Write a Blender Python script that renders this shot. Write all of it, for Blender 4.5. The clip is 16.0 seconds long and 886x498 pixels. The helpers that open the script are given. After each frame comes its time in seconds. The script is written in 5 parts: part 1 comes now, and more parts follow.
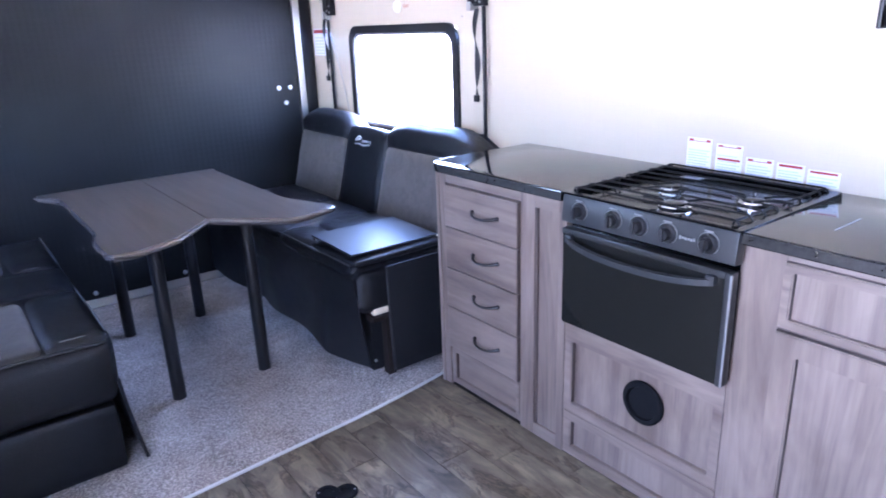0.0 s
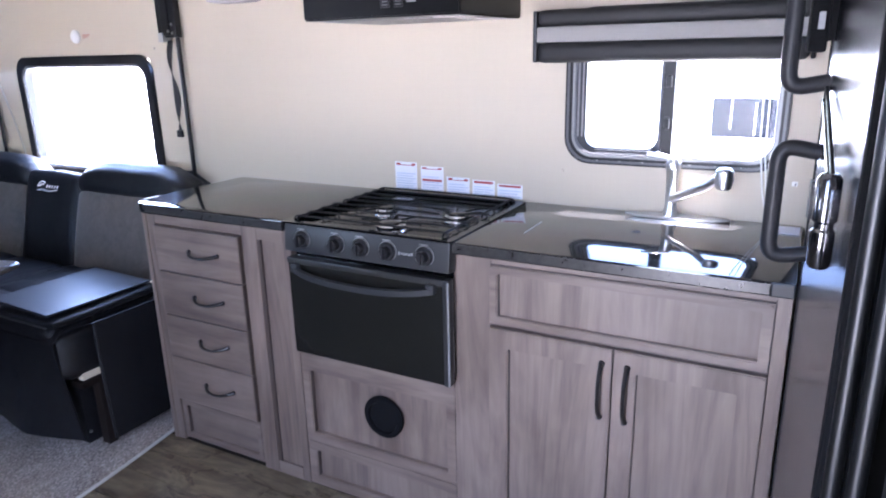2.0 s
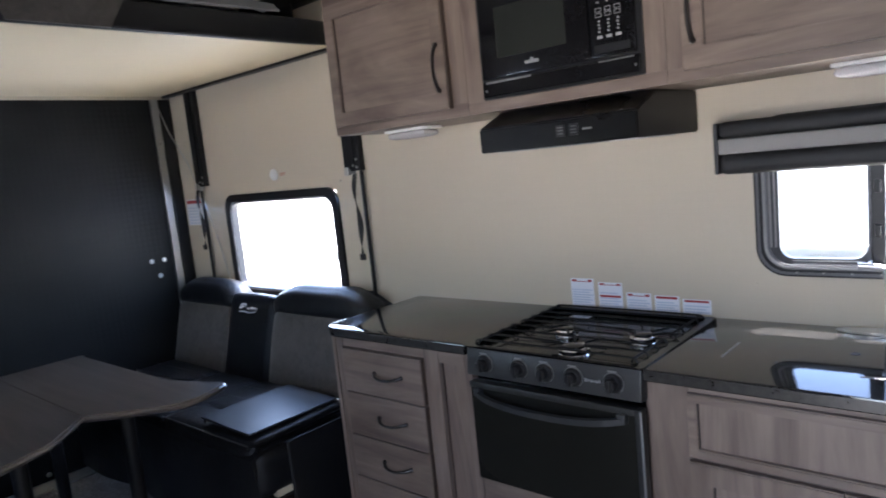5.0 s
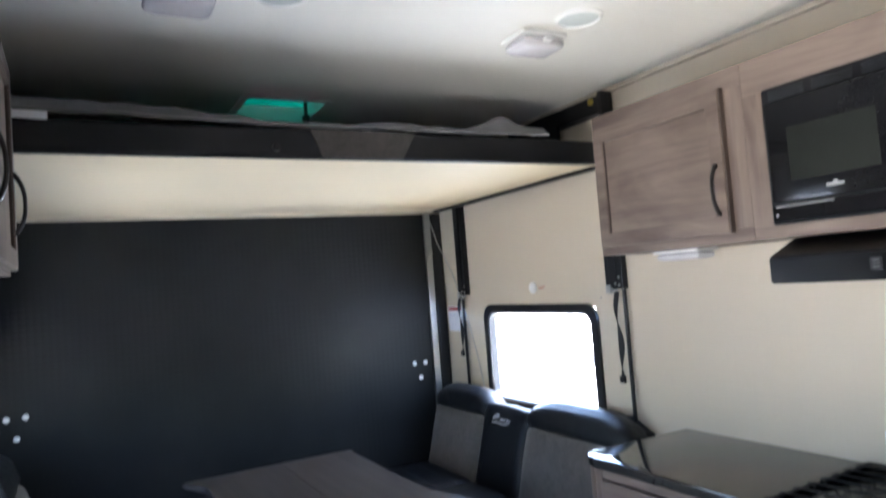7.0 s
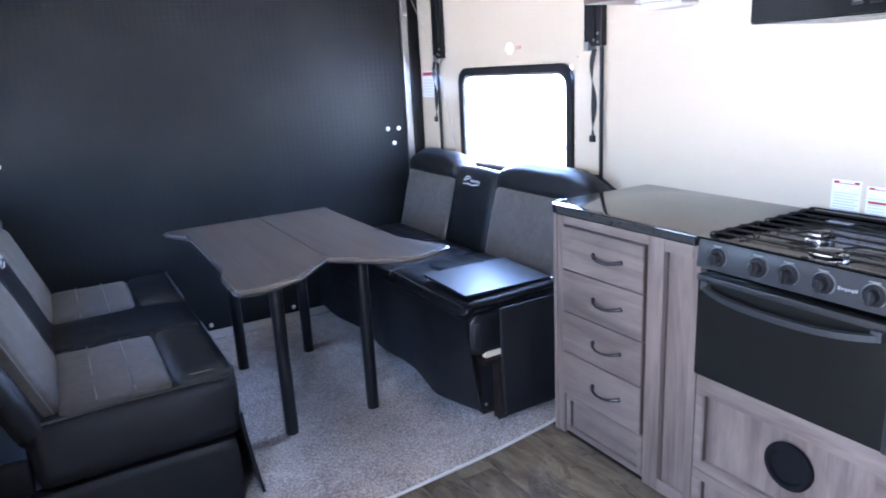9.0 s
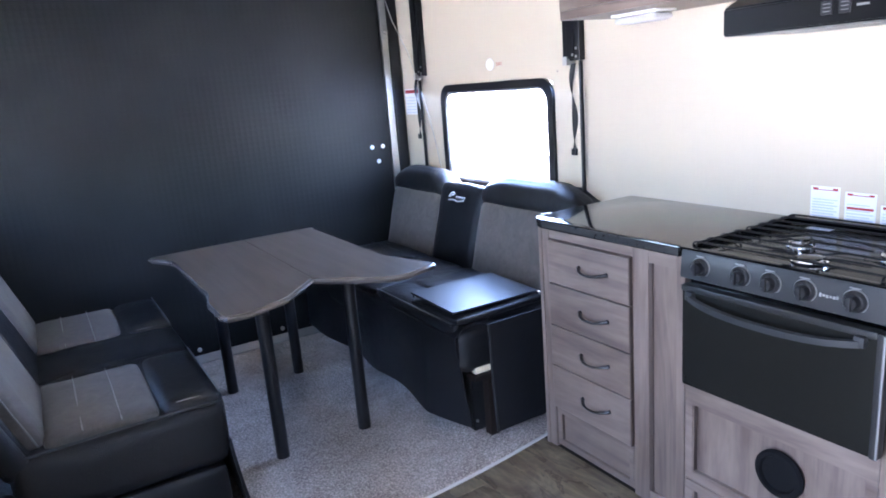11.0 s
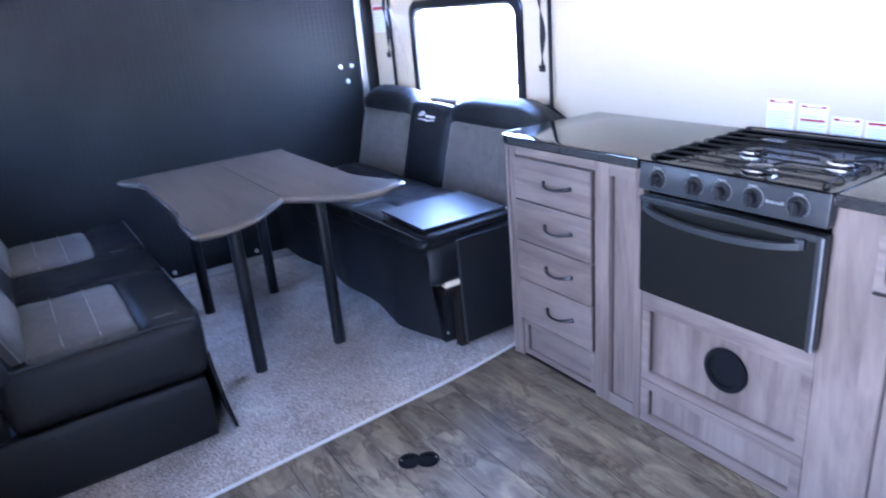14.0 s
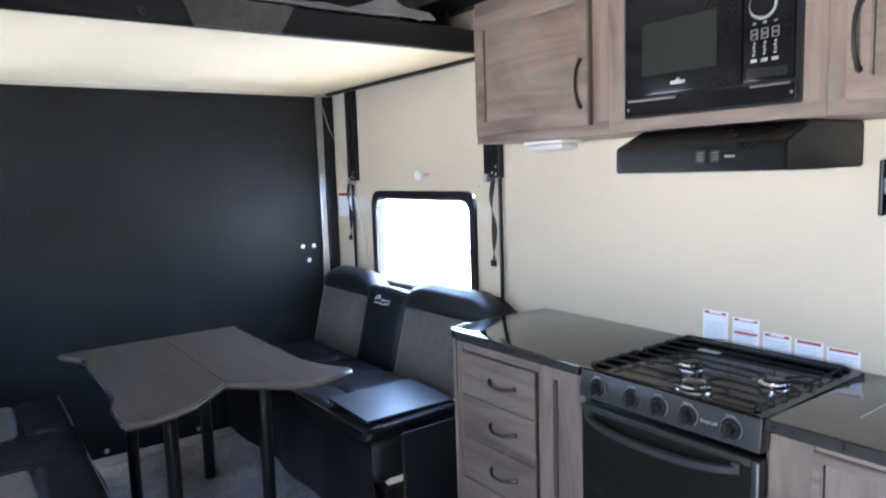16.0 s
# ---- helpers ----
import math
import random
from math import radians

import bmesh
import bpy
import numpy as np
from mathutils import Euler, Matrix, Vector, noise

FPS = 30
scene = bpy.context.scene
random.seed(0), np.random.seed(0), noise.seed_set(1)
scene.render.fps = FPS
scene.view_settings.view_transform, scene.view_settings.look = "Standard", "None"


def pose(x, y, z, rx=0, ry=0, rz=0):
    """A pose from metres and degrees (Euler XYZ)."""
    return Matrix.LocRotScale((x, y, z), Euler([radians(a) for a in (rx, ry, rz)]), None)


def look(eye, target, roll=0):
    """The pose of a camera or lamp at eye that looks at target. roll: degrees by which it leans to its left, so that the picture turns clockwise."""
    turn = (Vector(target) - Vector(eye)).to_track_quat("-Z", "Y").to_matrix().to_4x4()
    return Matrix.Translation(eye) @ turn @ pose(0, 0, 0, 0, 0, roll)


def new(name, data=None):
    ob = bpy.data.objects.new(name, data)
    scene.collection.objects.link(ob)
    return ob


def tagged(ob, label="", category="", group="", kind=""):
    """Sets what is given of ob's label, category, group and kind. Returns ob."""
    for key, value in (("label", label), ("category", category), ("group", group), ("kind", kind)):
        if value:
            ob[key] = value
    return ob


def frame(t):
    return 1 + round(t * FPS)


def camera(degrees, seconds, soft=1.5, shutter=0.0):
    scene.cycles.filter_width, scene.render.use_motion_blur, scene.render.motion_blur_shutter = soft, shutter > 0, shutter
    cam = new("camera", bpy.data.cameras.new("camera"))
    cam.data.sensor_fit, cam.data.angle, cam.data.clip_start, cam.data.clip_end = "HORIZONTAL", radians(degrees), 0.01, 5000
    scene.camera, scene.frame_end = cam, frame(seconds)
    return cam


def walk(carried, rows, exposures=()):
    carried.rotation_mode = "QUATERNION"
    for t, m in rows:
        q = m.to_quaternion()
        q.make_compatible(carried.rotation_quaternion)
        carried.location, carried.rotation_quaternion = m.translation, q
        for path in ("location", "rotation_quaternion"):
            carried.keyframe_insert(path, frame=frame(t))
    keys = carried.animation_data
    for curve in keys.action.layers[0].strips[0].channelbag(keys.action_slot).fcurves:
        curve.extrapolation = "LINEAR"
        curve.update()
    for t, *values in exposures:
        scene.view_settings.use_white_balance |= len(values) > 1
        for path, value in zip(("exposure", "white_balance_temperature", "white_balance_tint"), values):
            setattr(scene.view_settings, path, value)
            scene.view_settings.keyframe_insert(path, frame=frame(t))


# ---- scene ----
cam = camera(66.7, 16.0, soft=1.8, shutter=0.35)
PATH = [
    (0, (-1.999, -3.01, 1.34), (-0.857, -1.495, 0.705), -2.1),
    (0.5, (-2.027, -2.975, 1.329), (-0.732, -1.587, 0.7), -0.6),
    (1, (-2.017, -2.989, 1.327), (-0.577, -1.748, 0.707), -0.6),
    (1.5, (-2.018, -3.007, 1.321), (-0.443, -1.932, 0.72), -0.5),
    (2, (-2.015, -3.019, 1.327), (-0.331, -2.098, 0.765), -1.3),
    (2.5, (-1.997, -3.02, 1.349), (-0.261, -2.117, 0.936), -2.4),
    (3, (-1.998, -3.024, 1.379), (-0.245, -2.096, 1.124), -3.0),
    (3.2, (-2.003, -3.024, 1.388), (-0.263, -2.055, 1.205), -3.6),
    (5.3, (-2.035, -2.948, 1.414), (-0.64, -1.532, 1.196), -5.8),
    (5.5, (-2.036, -2.941, 1.437), (-0.739, -1.421, 1.346), -5.5),
    (6, (-2.042, -2.913, 1.485), (-1.033, -1.192, 1.634), -5.0),
    (6.5, (-2.045, -2.905, 1.491), (-1.078, -1.169, 1.717), -4.9),
    (7, (-2.06, -2.892, 1.483), (-1.099, -1.141, 1.582), -4.4),
    (7.5, (-2.082, -2.869, 1.401), (-1.183, -1.125, 1.012), -3.6),
    (8, (-2.068, -2.868, 1.368), (-1.223, -1.133, 0.843), -4.0),
    (8.5, (-2.073, -2.896, 1.359), (-1.223, -1.163, 0.836), -4.2),
    (9, (-2.071, -2.916, 1.349), (-1.114, -1.238, 0.831), -3.1),
    (9.2, (-2.071, -2.924, 1.35), (-1.084, -1.262, 0.837), -3.3),
    (11.5, (-2.054, -2.923, 1.361), (-1.063, -1.248, 0.9), -5.0),
    (12, (-2.059, -2.922, 1.362), (-1.057, -1.249, 0.919), -5.1),
    (12.5, (-2.064, -2.92, 1.345), (-1.052, -1.255, 0.893), -4.7),
    (13, (-2.06, -2.933, 1.315), (-0.999, -1.358, 0.687), -3.4),
    (13.5, (-2.069, -2.962, 1.3), (-0.984, -1.451, 0.566), -3.2),
    (14, (-2.066, -2.987, 1.341), (-1.068, -1.399, 0.647), -5.1),
    (14.5, (-2.062, -3.003, 1.372), (-1.191, -1.261, 0.916), -6.6),
    (15, (-2.03, -3.013, 1.366), (-1.053, -1.326, 0.918), -6.2),
    (15.5, (-2.02, -3.005, 1.393), (-0.929, -1.373, 1.013), -3.5),
    (16, (-1.999, -3.017, 1.436), (-0.834, -1.407, 1.208), -1.9),
]
EXPOSURES = [  # seconds, stops, kelvin, tint
    (0.0, 5.18, 5200, 28), (0.5, 5.03, 5220, 28), (1.5, 4.68, 5450, 26), (2.0, 4.42, 5700, 24), (2.5, 3.98, 5770, 20), (3.0, 3.32, 5770, 18), (3.2, 3.13, 5950, 17),
    (5.3, 3.35, 6050, 15), (5.5, 3.48, 6050, 14), (6.0, 3.87, 6200, 12), (6.5, 3.97, 6050, 12), (7.0, 3.92, 5900, 12), (7.5, 4.25, 5800, 15), (8.0, 4.90, 5510, 19), (8.5, 5.10, 5360, 19),
    (9.0, 5.05, 5360, 19), (11.5, 4.95, 5510, 19), (12.5, 4.86, 5510, 19), (13.0, 4.98, 5110, 23), (13.5, 5.06, 4960, 24), (14.0, 5.25, 4910, 24), (14.5, 5.15, 5540, 19),
    (15.0, 5.02, 5660, 18), (15.5, 4.63, 5690, 15), (16.0, 4.35, 5690, 12),
]
walk(cam, [(t, look(eye, target, roll)) for t, eye, target, roll in PATH], EXPOSURES)

# ---- light ----
SUN_ELEV, SUN_AZ = 70.0, 112.0          # degrees; azimuth from +y towards +x
world = bpy.data.worlds.new("world")
scene.world = world
world.use_nodes = True
wn = world.node_tree
sky = wn.nodes.new("ShaderNodeTexSky")
sky.sky_type = "NISHITA"
sky.sun_disc = False
sky.sun_elevation, sky.sun_rotation = radians(SUN_ELEV), radians(SUN_AZ)
wn.links.new(sky.outputs[0], wn.nodes["Background"].inputs[0])
wn.nodes["Background"].inputs[1].default_value = 0.15

sun = new("sun", bpy.data.lights.new("sun", "SUN"))
sun.data.energy, sun.data.angle, sun.data.color = 5.0, radians(0.5), (1.0, 0.95, 0.88)
sd = Vector((math.cos(radians(SUN_ELEV)) * math.sin(radians(SUN_AZ)), math.cos(radians(SUN_ELEV)) * math.cos(radians(SUN_AZ)), math.sin(radians(SUN_ELEV))))
sun.matrix_world = look(sd * 30, (0, 0, 0))


def opening_lamp(name, centre, aim, width, height, watts, colour, spread=180):
    """An added area lamp by an opening, in place of sky or ground light."""
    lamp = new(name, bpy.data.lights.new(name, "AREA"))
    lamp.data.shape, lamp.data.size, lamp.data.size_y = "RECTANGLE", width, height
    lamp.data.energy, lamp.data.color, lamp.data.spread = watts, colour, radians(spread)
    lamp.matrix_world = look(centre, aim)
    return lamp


# The warm lamps are added fill for light bounced off the ground outside.
BLUE, WARM_FILL = (0.43, 0.62, 1.0), (1.0, 0.92, 0.77)
opening_lamp("sky_by_rear_window", (0.010, -0.12, 1.09), (-1.1, -0.12, 0.45), 1.20, 0.74, 1.62, BLUE)
opening_lamp("ground_fill_by_rear_window", (0.015, -0.20, 1.08), (-1.1, -0.20, 1.75), 1.10, 0.60, 0.74, (1.0, 0.88, 0.68))
opening_lamp("sky_by_left_window", (-2.585, -0.20, 1.10), (-1, -0.20, 0.45), 0.90, 0.46, 0.54, BLUE)
opening_lamp("ground_fill_by_left_window", (-2.590, -0.20, 1.08), (-1, -0.20, 1.75), 0.90, 0.44, 0.06, WARM_FILL)
# Both door lamps are out of view, aimed and narrowed to set the brightness.
opening_lamp("sky_by_entry_door", (-2.60, -2.67, 1.20), (-1.4, -2.35, 0.10), 0.50, 1.00, 0.84, (0.74, 0.82, 1.0), 106)
opening_lamp("ground_fill_by_entry_door", (-2.62, -2.70, 0.30), (-0.55, -1.75, 2.30), 0.50, 0.50, 0.52, WARM_FILL, 52)
# Added fill hidden below the sill to brighten the ceiling.
opening_lamp("ground_fill_by_sink_window", (0.22, -2.67, 0.78), (-1.1, -2.37, 2.1), 0.80, 0.40, 1.35, WARM_FILL)

# ---- mesh helpers ----
ORIGIN = {}


def thing(name, at, label, category, group="", kind=""):
    ob = new(name)
    ob.location = at
    ob.empty_display_size = 0.05
    ORIGIN[ob.name] = Vector(at)
    return tagged(ob, label, category, group, kind)


def part(name, bm, material, parent=None, label="", smooth=False, angle=40):
    """One bmesh, in world coordinates, as one mesh object under a thing or a part."""
    base = ORIGIN[parent.name] if parent else Vector((0, 0, 0))
    bmesh.ops.recalc_face_normals(bm, faces=bm.faces[:])
    bmesh.ops.translate(bm, verts=bm.verts[:], vec=-base)
    me = bpy.data.meshes.new(name)
    for f in bm.faces:
        f.smooth = smooth
    if smooth:
        for e in bm.edges:
            if len(e.link_faces) == 2 and e.calc_face_angle(0) > radians(angle):
                e.smooth = False
    bm.to_mesh(me)
    bm.free()
    me.materials.append(material)
    ob = new(name, me)
    ob.parent = parent
    ORIGIN[ob.name] = base
    if label:
        tagged(ob, label)
    return ob


def solid(name, bm, material, label, category, group="", kind="", smooth=False):
    """A thing of one mesh."""
    return tagged(part(name, bm, material, None, "", smooth), label, category, group, kind)


def add(bm, other):
    me = bpy.data.meshes.new("tmp")
    other.to_mesh(me)
    other.free()
    bm.from_mesh(me)
    bpy.data.meshes.remove(me)
    return bm


def joined(*parts):
    bm = bmesh.new()
    for p in parts:
        add(bm, p)
    return bm


def box(x0, x1, y0, y1, z0, z1, bevel=0.0, seg=2):
    bm = bmesh.new()
    bmesh.ops.create_cube(bm, size=1.0)
    for v in bm.verts:
        v.co = Vector((x0 + (v.co.x + 0.5) * (x1 - x0), y0 + (v.co.y + 0.5) * (y1 - y0), z0 + (v.co.z + 0.5) * (z1 - z0)))
    if bevel:
        bmesh.ops.bevel(bm, geom=bm.edges[:], offset=bevel, segments=seg, profile=0.6, affect="EDGES")
    return bm


def to_axis(a, b, c, axis):
    """A point from its two coordinates in a plane and its height along the axis."""
    return Vector({"x": (c, a, b), "y": (a, c, b), "z": (a, b, c)}[axis])


def prism(pts, axis, c0, c1, bevel=0.0, seg=2):
    bm = bmesh.new()
    lo = [bm.verts.new(to_axis(a, b, c0, axis)) for a, b in pts]
    hi = [bm.verts.new(to_axis(a, b, c1, axis)) for a, b in pts]
    f0, f1 = bm.faces.new(lo), bm.faces.new(hi)
    for i in range(len(pts)):
        j = (i + 1) % len(pts)
        bm.faces.new((lo[i], lo[j], hi[j], hi[i]))
    if bevel:
        edges = list({e for f in (f0, f1) for e in f.edges})
        bmesh.ops.bevel(bm, geom=edges, offset=bevel, segments=seg, profile=0.6, affect="EDGES")
    return bm


def round_rect(a0, a1, b0, b1, r, n=6):
    pts = []
    for ca, cb, start in ((a1 - r, b1 - r, 0), (a0 + r, b1 - r, 90), (a0 + r, b0 + r, 180), (a1 - r, b0 + r, 270)):
        for k in range(n + 1):
            g = radians(start + 90 * k / n)
            pts.append((ca + r * math.cos(g), cb + r * math.sin(g)))
    return pts


def ring(outer, inner, axis, c0, c1):
    """A frame between two outlines of the same number of points."""
    bm = bmesh.new()
    rows = [[bm.verts.new(to_axis(a, b, c, axis)) for a, b in pts] for pts, c in ((outer, c0), (outer, c1), (inner, c1), (inner, c0))]
    n = len(outer)
    for k in range(4):
        a, b = rows[k], rows[(k + 1) % 4]
        for i in range(n):
            j = (i + 1) % n
            bm.faces.new((a[i], a[j], b[j], b[i]))
    return bm


def tube(points, r, n=8, closed=False):
    """A round bar along points; r may be a number or one radius for each point."""
    pts = [Vector(p) for p in points]
    radii = r if isinstance(r, (list, tuple)) else [r] * len(pts)
    bm = bmesh.new()
    rows, side = [], None
    for i, p in enumerate(pts):
        a, b = pts[max(i - 1, 0)], pts[min(i + 1, len(pts) - 1)]
        d = (b - a).normalized()
        if side is None:
            side = d.cross(Vector((0, 0, 1)) if abs(d.z) < 0.9 else Vector((1, 0, 0))).normalized()
        side = (side - d * side.dot(d)).normalized()
        up = d.cross(side)
        rows.append([bm.verts.new(p + radii[i] * (math.cos(2 * math.pi * k / n) * side + math.sin(2 * math.pi * k / n) * up)) for k in range(n)])
    for a, b in zip(rows, rows[1:]):
        for k in range(n):
            bm.faces.new((a[k], a[(k + 1) % n], b[(k + 1) % n], b[k]))
    bm.faces.new(rows[0])
    bm.faces.new(rows[-1])
    return bm


def rounded(points, r, n=5):
    """The same path with its corners rounded off."""
    pts = [Vector(p) for p in points]
    out = [pts[0]]
    for a, b, c in zip(pts, pts[1:], pts[2:]):
        k = min(r, (a - b).length * 0.48, (c - b).length * 0.48)
        p, q = b + (a - b).normalized() * k, b + (c - b).normalized() * k
        out += [p * (1 - u) ** 2 + b * (2 * u * (1 - u)) + q * u ** 2 for u in [i / n for i in range(n + 1)]]
    return out + [pts[-1]]


def lathe(profile, centre, axis="z", n=24):
    """A turned solid: (radius, height along the axis) from end to end."""
    bm = bmesh.new()
    rows = []
    ca = {"x": (1, 2, 0), "y": (0, 2, 1), "z": (0, 1, 2)}[axis]
    c = Vector(centre)
    for r, h in profile:
        row = []
        for k in range(n):
            g = 2 * math.pi * k / n
            row.append(bm.verts.new(c + to_axis(max(r, 1e-4) * math.cos(g), max(r, 1e-4) * math.sin(g), h, axis)))
        rows.append(row)
    for a, b in zip(rows, rows[1:]):
        for k in range(n):
            bm.faces.new((a[k], a[(k + 1) % n], b[(k + 1) % n], b[k]))
    bm.faces.new(rows[0])
    bm.faces.new(rows[-1])
    return bm


def cushion(x0, x1, y0, y1, z0, z1, r=0.04, puff=0.0, cuts=7, wrinkle=0.0, seed=0):
    """An upholstered block: rounded edges, swollen faces, slight creases."""
    bm = bmesh.new()
    bmesh.ops.create_cube(bm, size=2.0)
    bmesh.ops.subdivide_edges(bm, edges=bm.edges[:], cuts=cuts, use_grid_fill=True)
    c = Vector(((x0 + x1) / 2, (y0 + y1) / 2, (z0 + z1) / 2))
    h = Vector(((x1 - x0) / 2, (y1 - y0) / 2, (z1 - z0) / 2))
    r = min(r, h.x, h.y, h.z)
    inner = h - Vector((r, r, r))
    for v in bm.verts:
        u = Vector([math.copysign(abs(k) ** 0.8, k) for k in v.co])
        p = Vector((u.x * h.x, u.y * h.y, u.z * h.z))
        q = Vector([max(-inner[k], min(inner[k], p[k])) for k in range(3)])
        d = p - q
        if d.length > 1e-6:
            p = q + d.normalized() * r
        for k in range(3):
            i, j = (k + 1) % 3, (k + 2) % 3
            if abs(v.co[k]) > 0.999:
                p[k] += math.copysign(puff * (1 - u[i] ** 2) * (1 - u[j] ** 2), v.co[k])
        if wrinkle:
            p += wrinkle * noise.noise_vector((p + Vector((seed * 3.1, 0, 0))) * 7)
        v.co = c + p
    return bm


def tilt(bm, pivot, axis, degrees):
    bmesh.ops.rotate(bm, verts=bm.verts[:], cent=Vector(pivot), matrix=Matrix.Rotation(radians(degrees), 3, axis))
    return bm


def sheet(nu, nv, front, thick):
    """A bent sheet: front(u, v) gives a place, thick the way to its back."""
    bm = bmesh.new()
    t = Vector(thick)
    grids = [[[bm.verts.new(Vector(front(u / nu, v / nv)) + off) for v in range(nv + 1)] for u in range(nu + 1)] for off in (Vector((0, 0, 0)), t)]
    for g in grids:
        for u in range(nu):
            for v in range(nv):
                bm.faces.new((g[u][v], g[u + 1][v], g[u + 1][v + 1], g[u][v + 1]))
    a, b = grids
    rim = [(u, 0) for u in range(nu)] + [(nu, v) for v in range(nv)] + [(u, nv) for u in range(nu, 0, -1)] + [(0, v) for v in range(nv, 0, -1)]
    for (u, v), (p, q) in zip(rim, rim[1:] + rim[:1]):
        bm.faces.new((a[u][v], a[p][q], b[p][q], b[u][v]))
    return bm


def pierced(us, vs, holes, axis, c0, c1):
    """A slab over the grid of us and vs, with the cells in holes left open."""
    bm = bmesh.new()
    us, vs = sorted(set(us)), sorted(set(vs))

    def empty(i, j):
        if not (0 <= i < len(us) - 1 and 0 <= j < len(vs) - 1):
            return True
        a, b = (us[i] + us[i + 1]) / 2, (vs[j] + vs[j + 1]) / 2
        return any(h[0] < a < h[1] and h[2] < b < h[3] for h in holes)

    def quad(*pts):
        bm.faces.new([bm.verts.new(to_axis(a, b, c, axis)) for a, b, c in pts])

    for i in range(len(us) - 1):
        for j in range(len(vs) - 1):
            if empty(i, j):
                continue
            a0, a1, b0, b1 = us[i], us[i + 1], vs[j], vs[j + 1]
            for c in (c0, c1):
                quad((a0, b0, c), (a1, b0, c), (a1, b1, c), (a0, b1, c))
            for di, dj, p, q in ((-1, 0, (a0, b0), (a0, b1)), (1, 0, (a1, b0), (a1, b1)), (0, -1, (a0, b0), (a1, b0)), (0, 1, (a0, b1), (a1, b1))):
                if empty(i + di, j + dj):
                    quad((*p, c0), (*q, c0), (*q, c1), (*p, c1))
    bmesh.ops.remove_doubles(bm, verts=bm.verts[:], dist=1e-5)
    return bm


# ---- materials ----
def nodes_of(name):
    m = bpy.data.materials.new(name)
    m.use_nodes = True
    return m, m.node_tree, m.node_tree.nodes["Principled BSDF"]


def coords(nt, scale, shift=True):
    """Object coordinates at real size, moved by chance from object to object."""
    tc, mp = nt.nodes.new("ShaderNodeTexCoord"), nt.nodes.new("ShaderNodeMapping")
    mp.inputs["Scale"].default_value = scale
    src = tc.outputs["Object"]
    if shift:
        info, mul, addv = nt.nodes.new("ShaderNodeObjectInfo"), nt.nodes.new("ShaderNodeVectorMath"), nt.nodes.new("ShaderNodeVectorMath")
        mul.operation = "SCALE"
        mul.inputs[0].default_value = (7.3, 11.9, 5.7)
        nt.links.new(info.outputs["Random"], mul.inputs["Scale"])
        nt.links.new(src, addv.inputs[0])
        nt.links.new(mul.outputs[0], addv.inputs[1])
        src = addv.outputs[0]
    nt.links.new(src, mp.inputs["Vector"])
    return mp.outputs[0]


def noise_node(nt, vec, scale, detail=4.0, rough=0.55, distort=0.0):
    n = nt.nodes.new("ShaderNodeTexNoise")
    n.inputs["Scale"].default_value, n.inputs["Detail"].default_value = scale, detail
    n.inputs["Roughness"].default_value, n.inputs["Distortion"].default_value = rough, distort
    nt.links.new(vec, n.inputs["Vector"])
    return n.outputs["Fac"]


def ramp(nt, fac, stops):
    r = nt.nodes.new("ShaderNodeValToRGB")
    while len(r.color_ramp.elements) < len(stops):
        r.color_ramp.elements.new(0.5)
    for e, (pos, col) in zip(r.color_ramp.elements, stops):
        e.position, e.color = pos, (*col, 1)
    nt.links.new(fac, r.inputs[0])
    return r.outputs[0]


def mixed(nt, fac, a, b, mode="MIX"):
    m = nt.nodes.new("ShaderNodeMix")
    m.data_type, m.blend_type = "RGBA", mode
    for key, value in ((0, fac), (6, a), (7, b)):
        if hasattr(value, "is_linked"):
            nt.links.new(value, m.inputs[key])
        elif isinstance(value, tuple):
            m.inputs[key].default_value = (*value, 1)
        else:
            m.inputs[key].default_value = value
    return m.outputs[2]


def bump(nt, bsdf, height, strength, distance=0.002):
    b = nt.nodes.new("ShaderNodeBump")
    b.inputs["Strength"].default_value, b.inputs["Distance"].default_value = strength, distance
    nt.links.new(height, b.inputs["Height"])
    nt.links.new(b.outputs[0], bsdf.inputs["Normal"])


def vary_rough(nt, bsdf, fac, lo, hi):
    mr = nt.nodes.new("ShaderNodeMapRange")
    mr.inputs[3].default_value, mr.inputs[4].default_value = lo, hi
    nt.links.new(fac, mr.inputs[0])
    nt.links.new(mr.outputs[0], bsdf.inputs["Roughness"])


def plain(name, col, rough=0.5, metal=0.0, spread=0.25, big=3.0, fine=180.0, relief=0.15, stretch=(1, 1, 1), rvar=0.08, spec=0.5):
    """Paint, plastic, metal or cloth: broad uneven tone, fine grain and relief."""
    m, nt, b = nodes_of(name)
    v = coords(nt, stretch)
    broad, grain = noise_node(nt, v, big, 3), noise_node(nt, v, fine, 3)
    lo, hi = tuple(c * (1 - spread) for c in col), tuple(min(1, c * (1 + spread)) for c in col)
    tone = ramp(nt, broad, [(0.3, lo), (0.7, hi)])
    tone = mixed(nt, 0.35, tone, ramp(nt, grain, [(0.3, lo), (0.7, hi)]))
    nt.links.new(tone, b.inputs["Base Color"])
    b.inputs["Metallic"].default_value = metal
    b.inputs["Specular IOR Level"].default_value = spec
    vary_rough(nt, b, broad, max(0.02, rough - rvar), min(1, rough + rvar))
    if relief:
        bump(nt, b, grain, relief, 0.001)
    return m


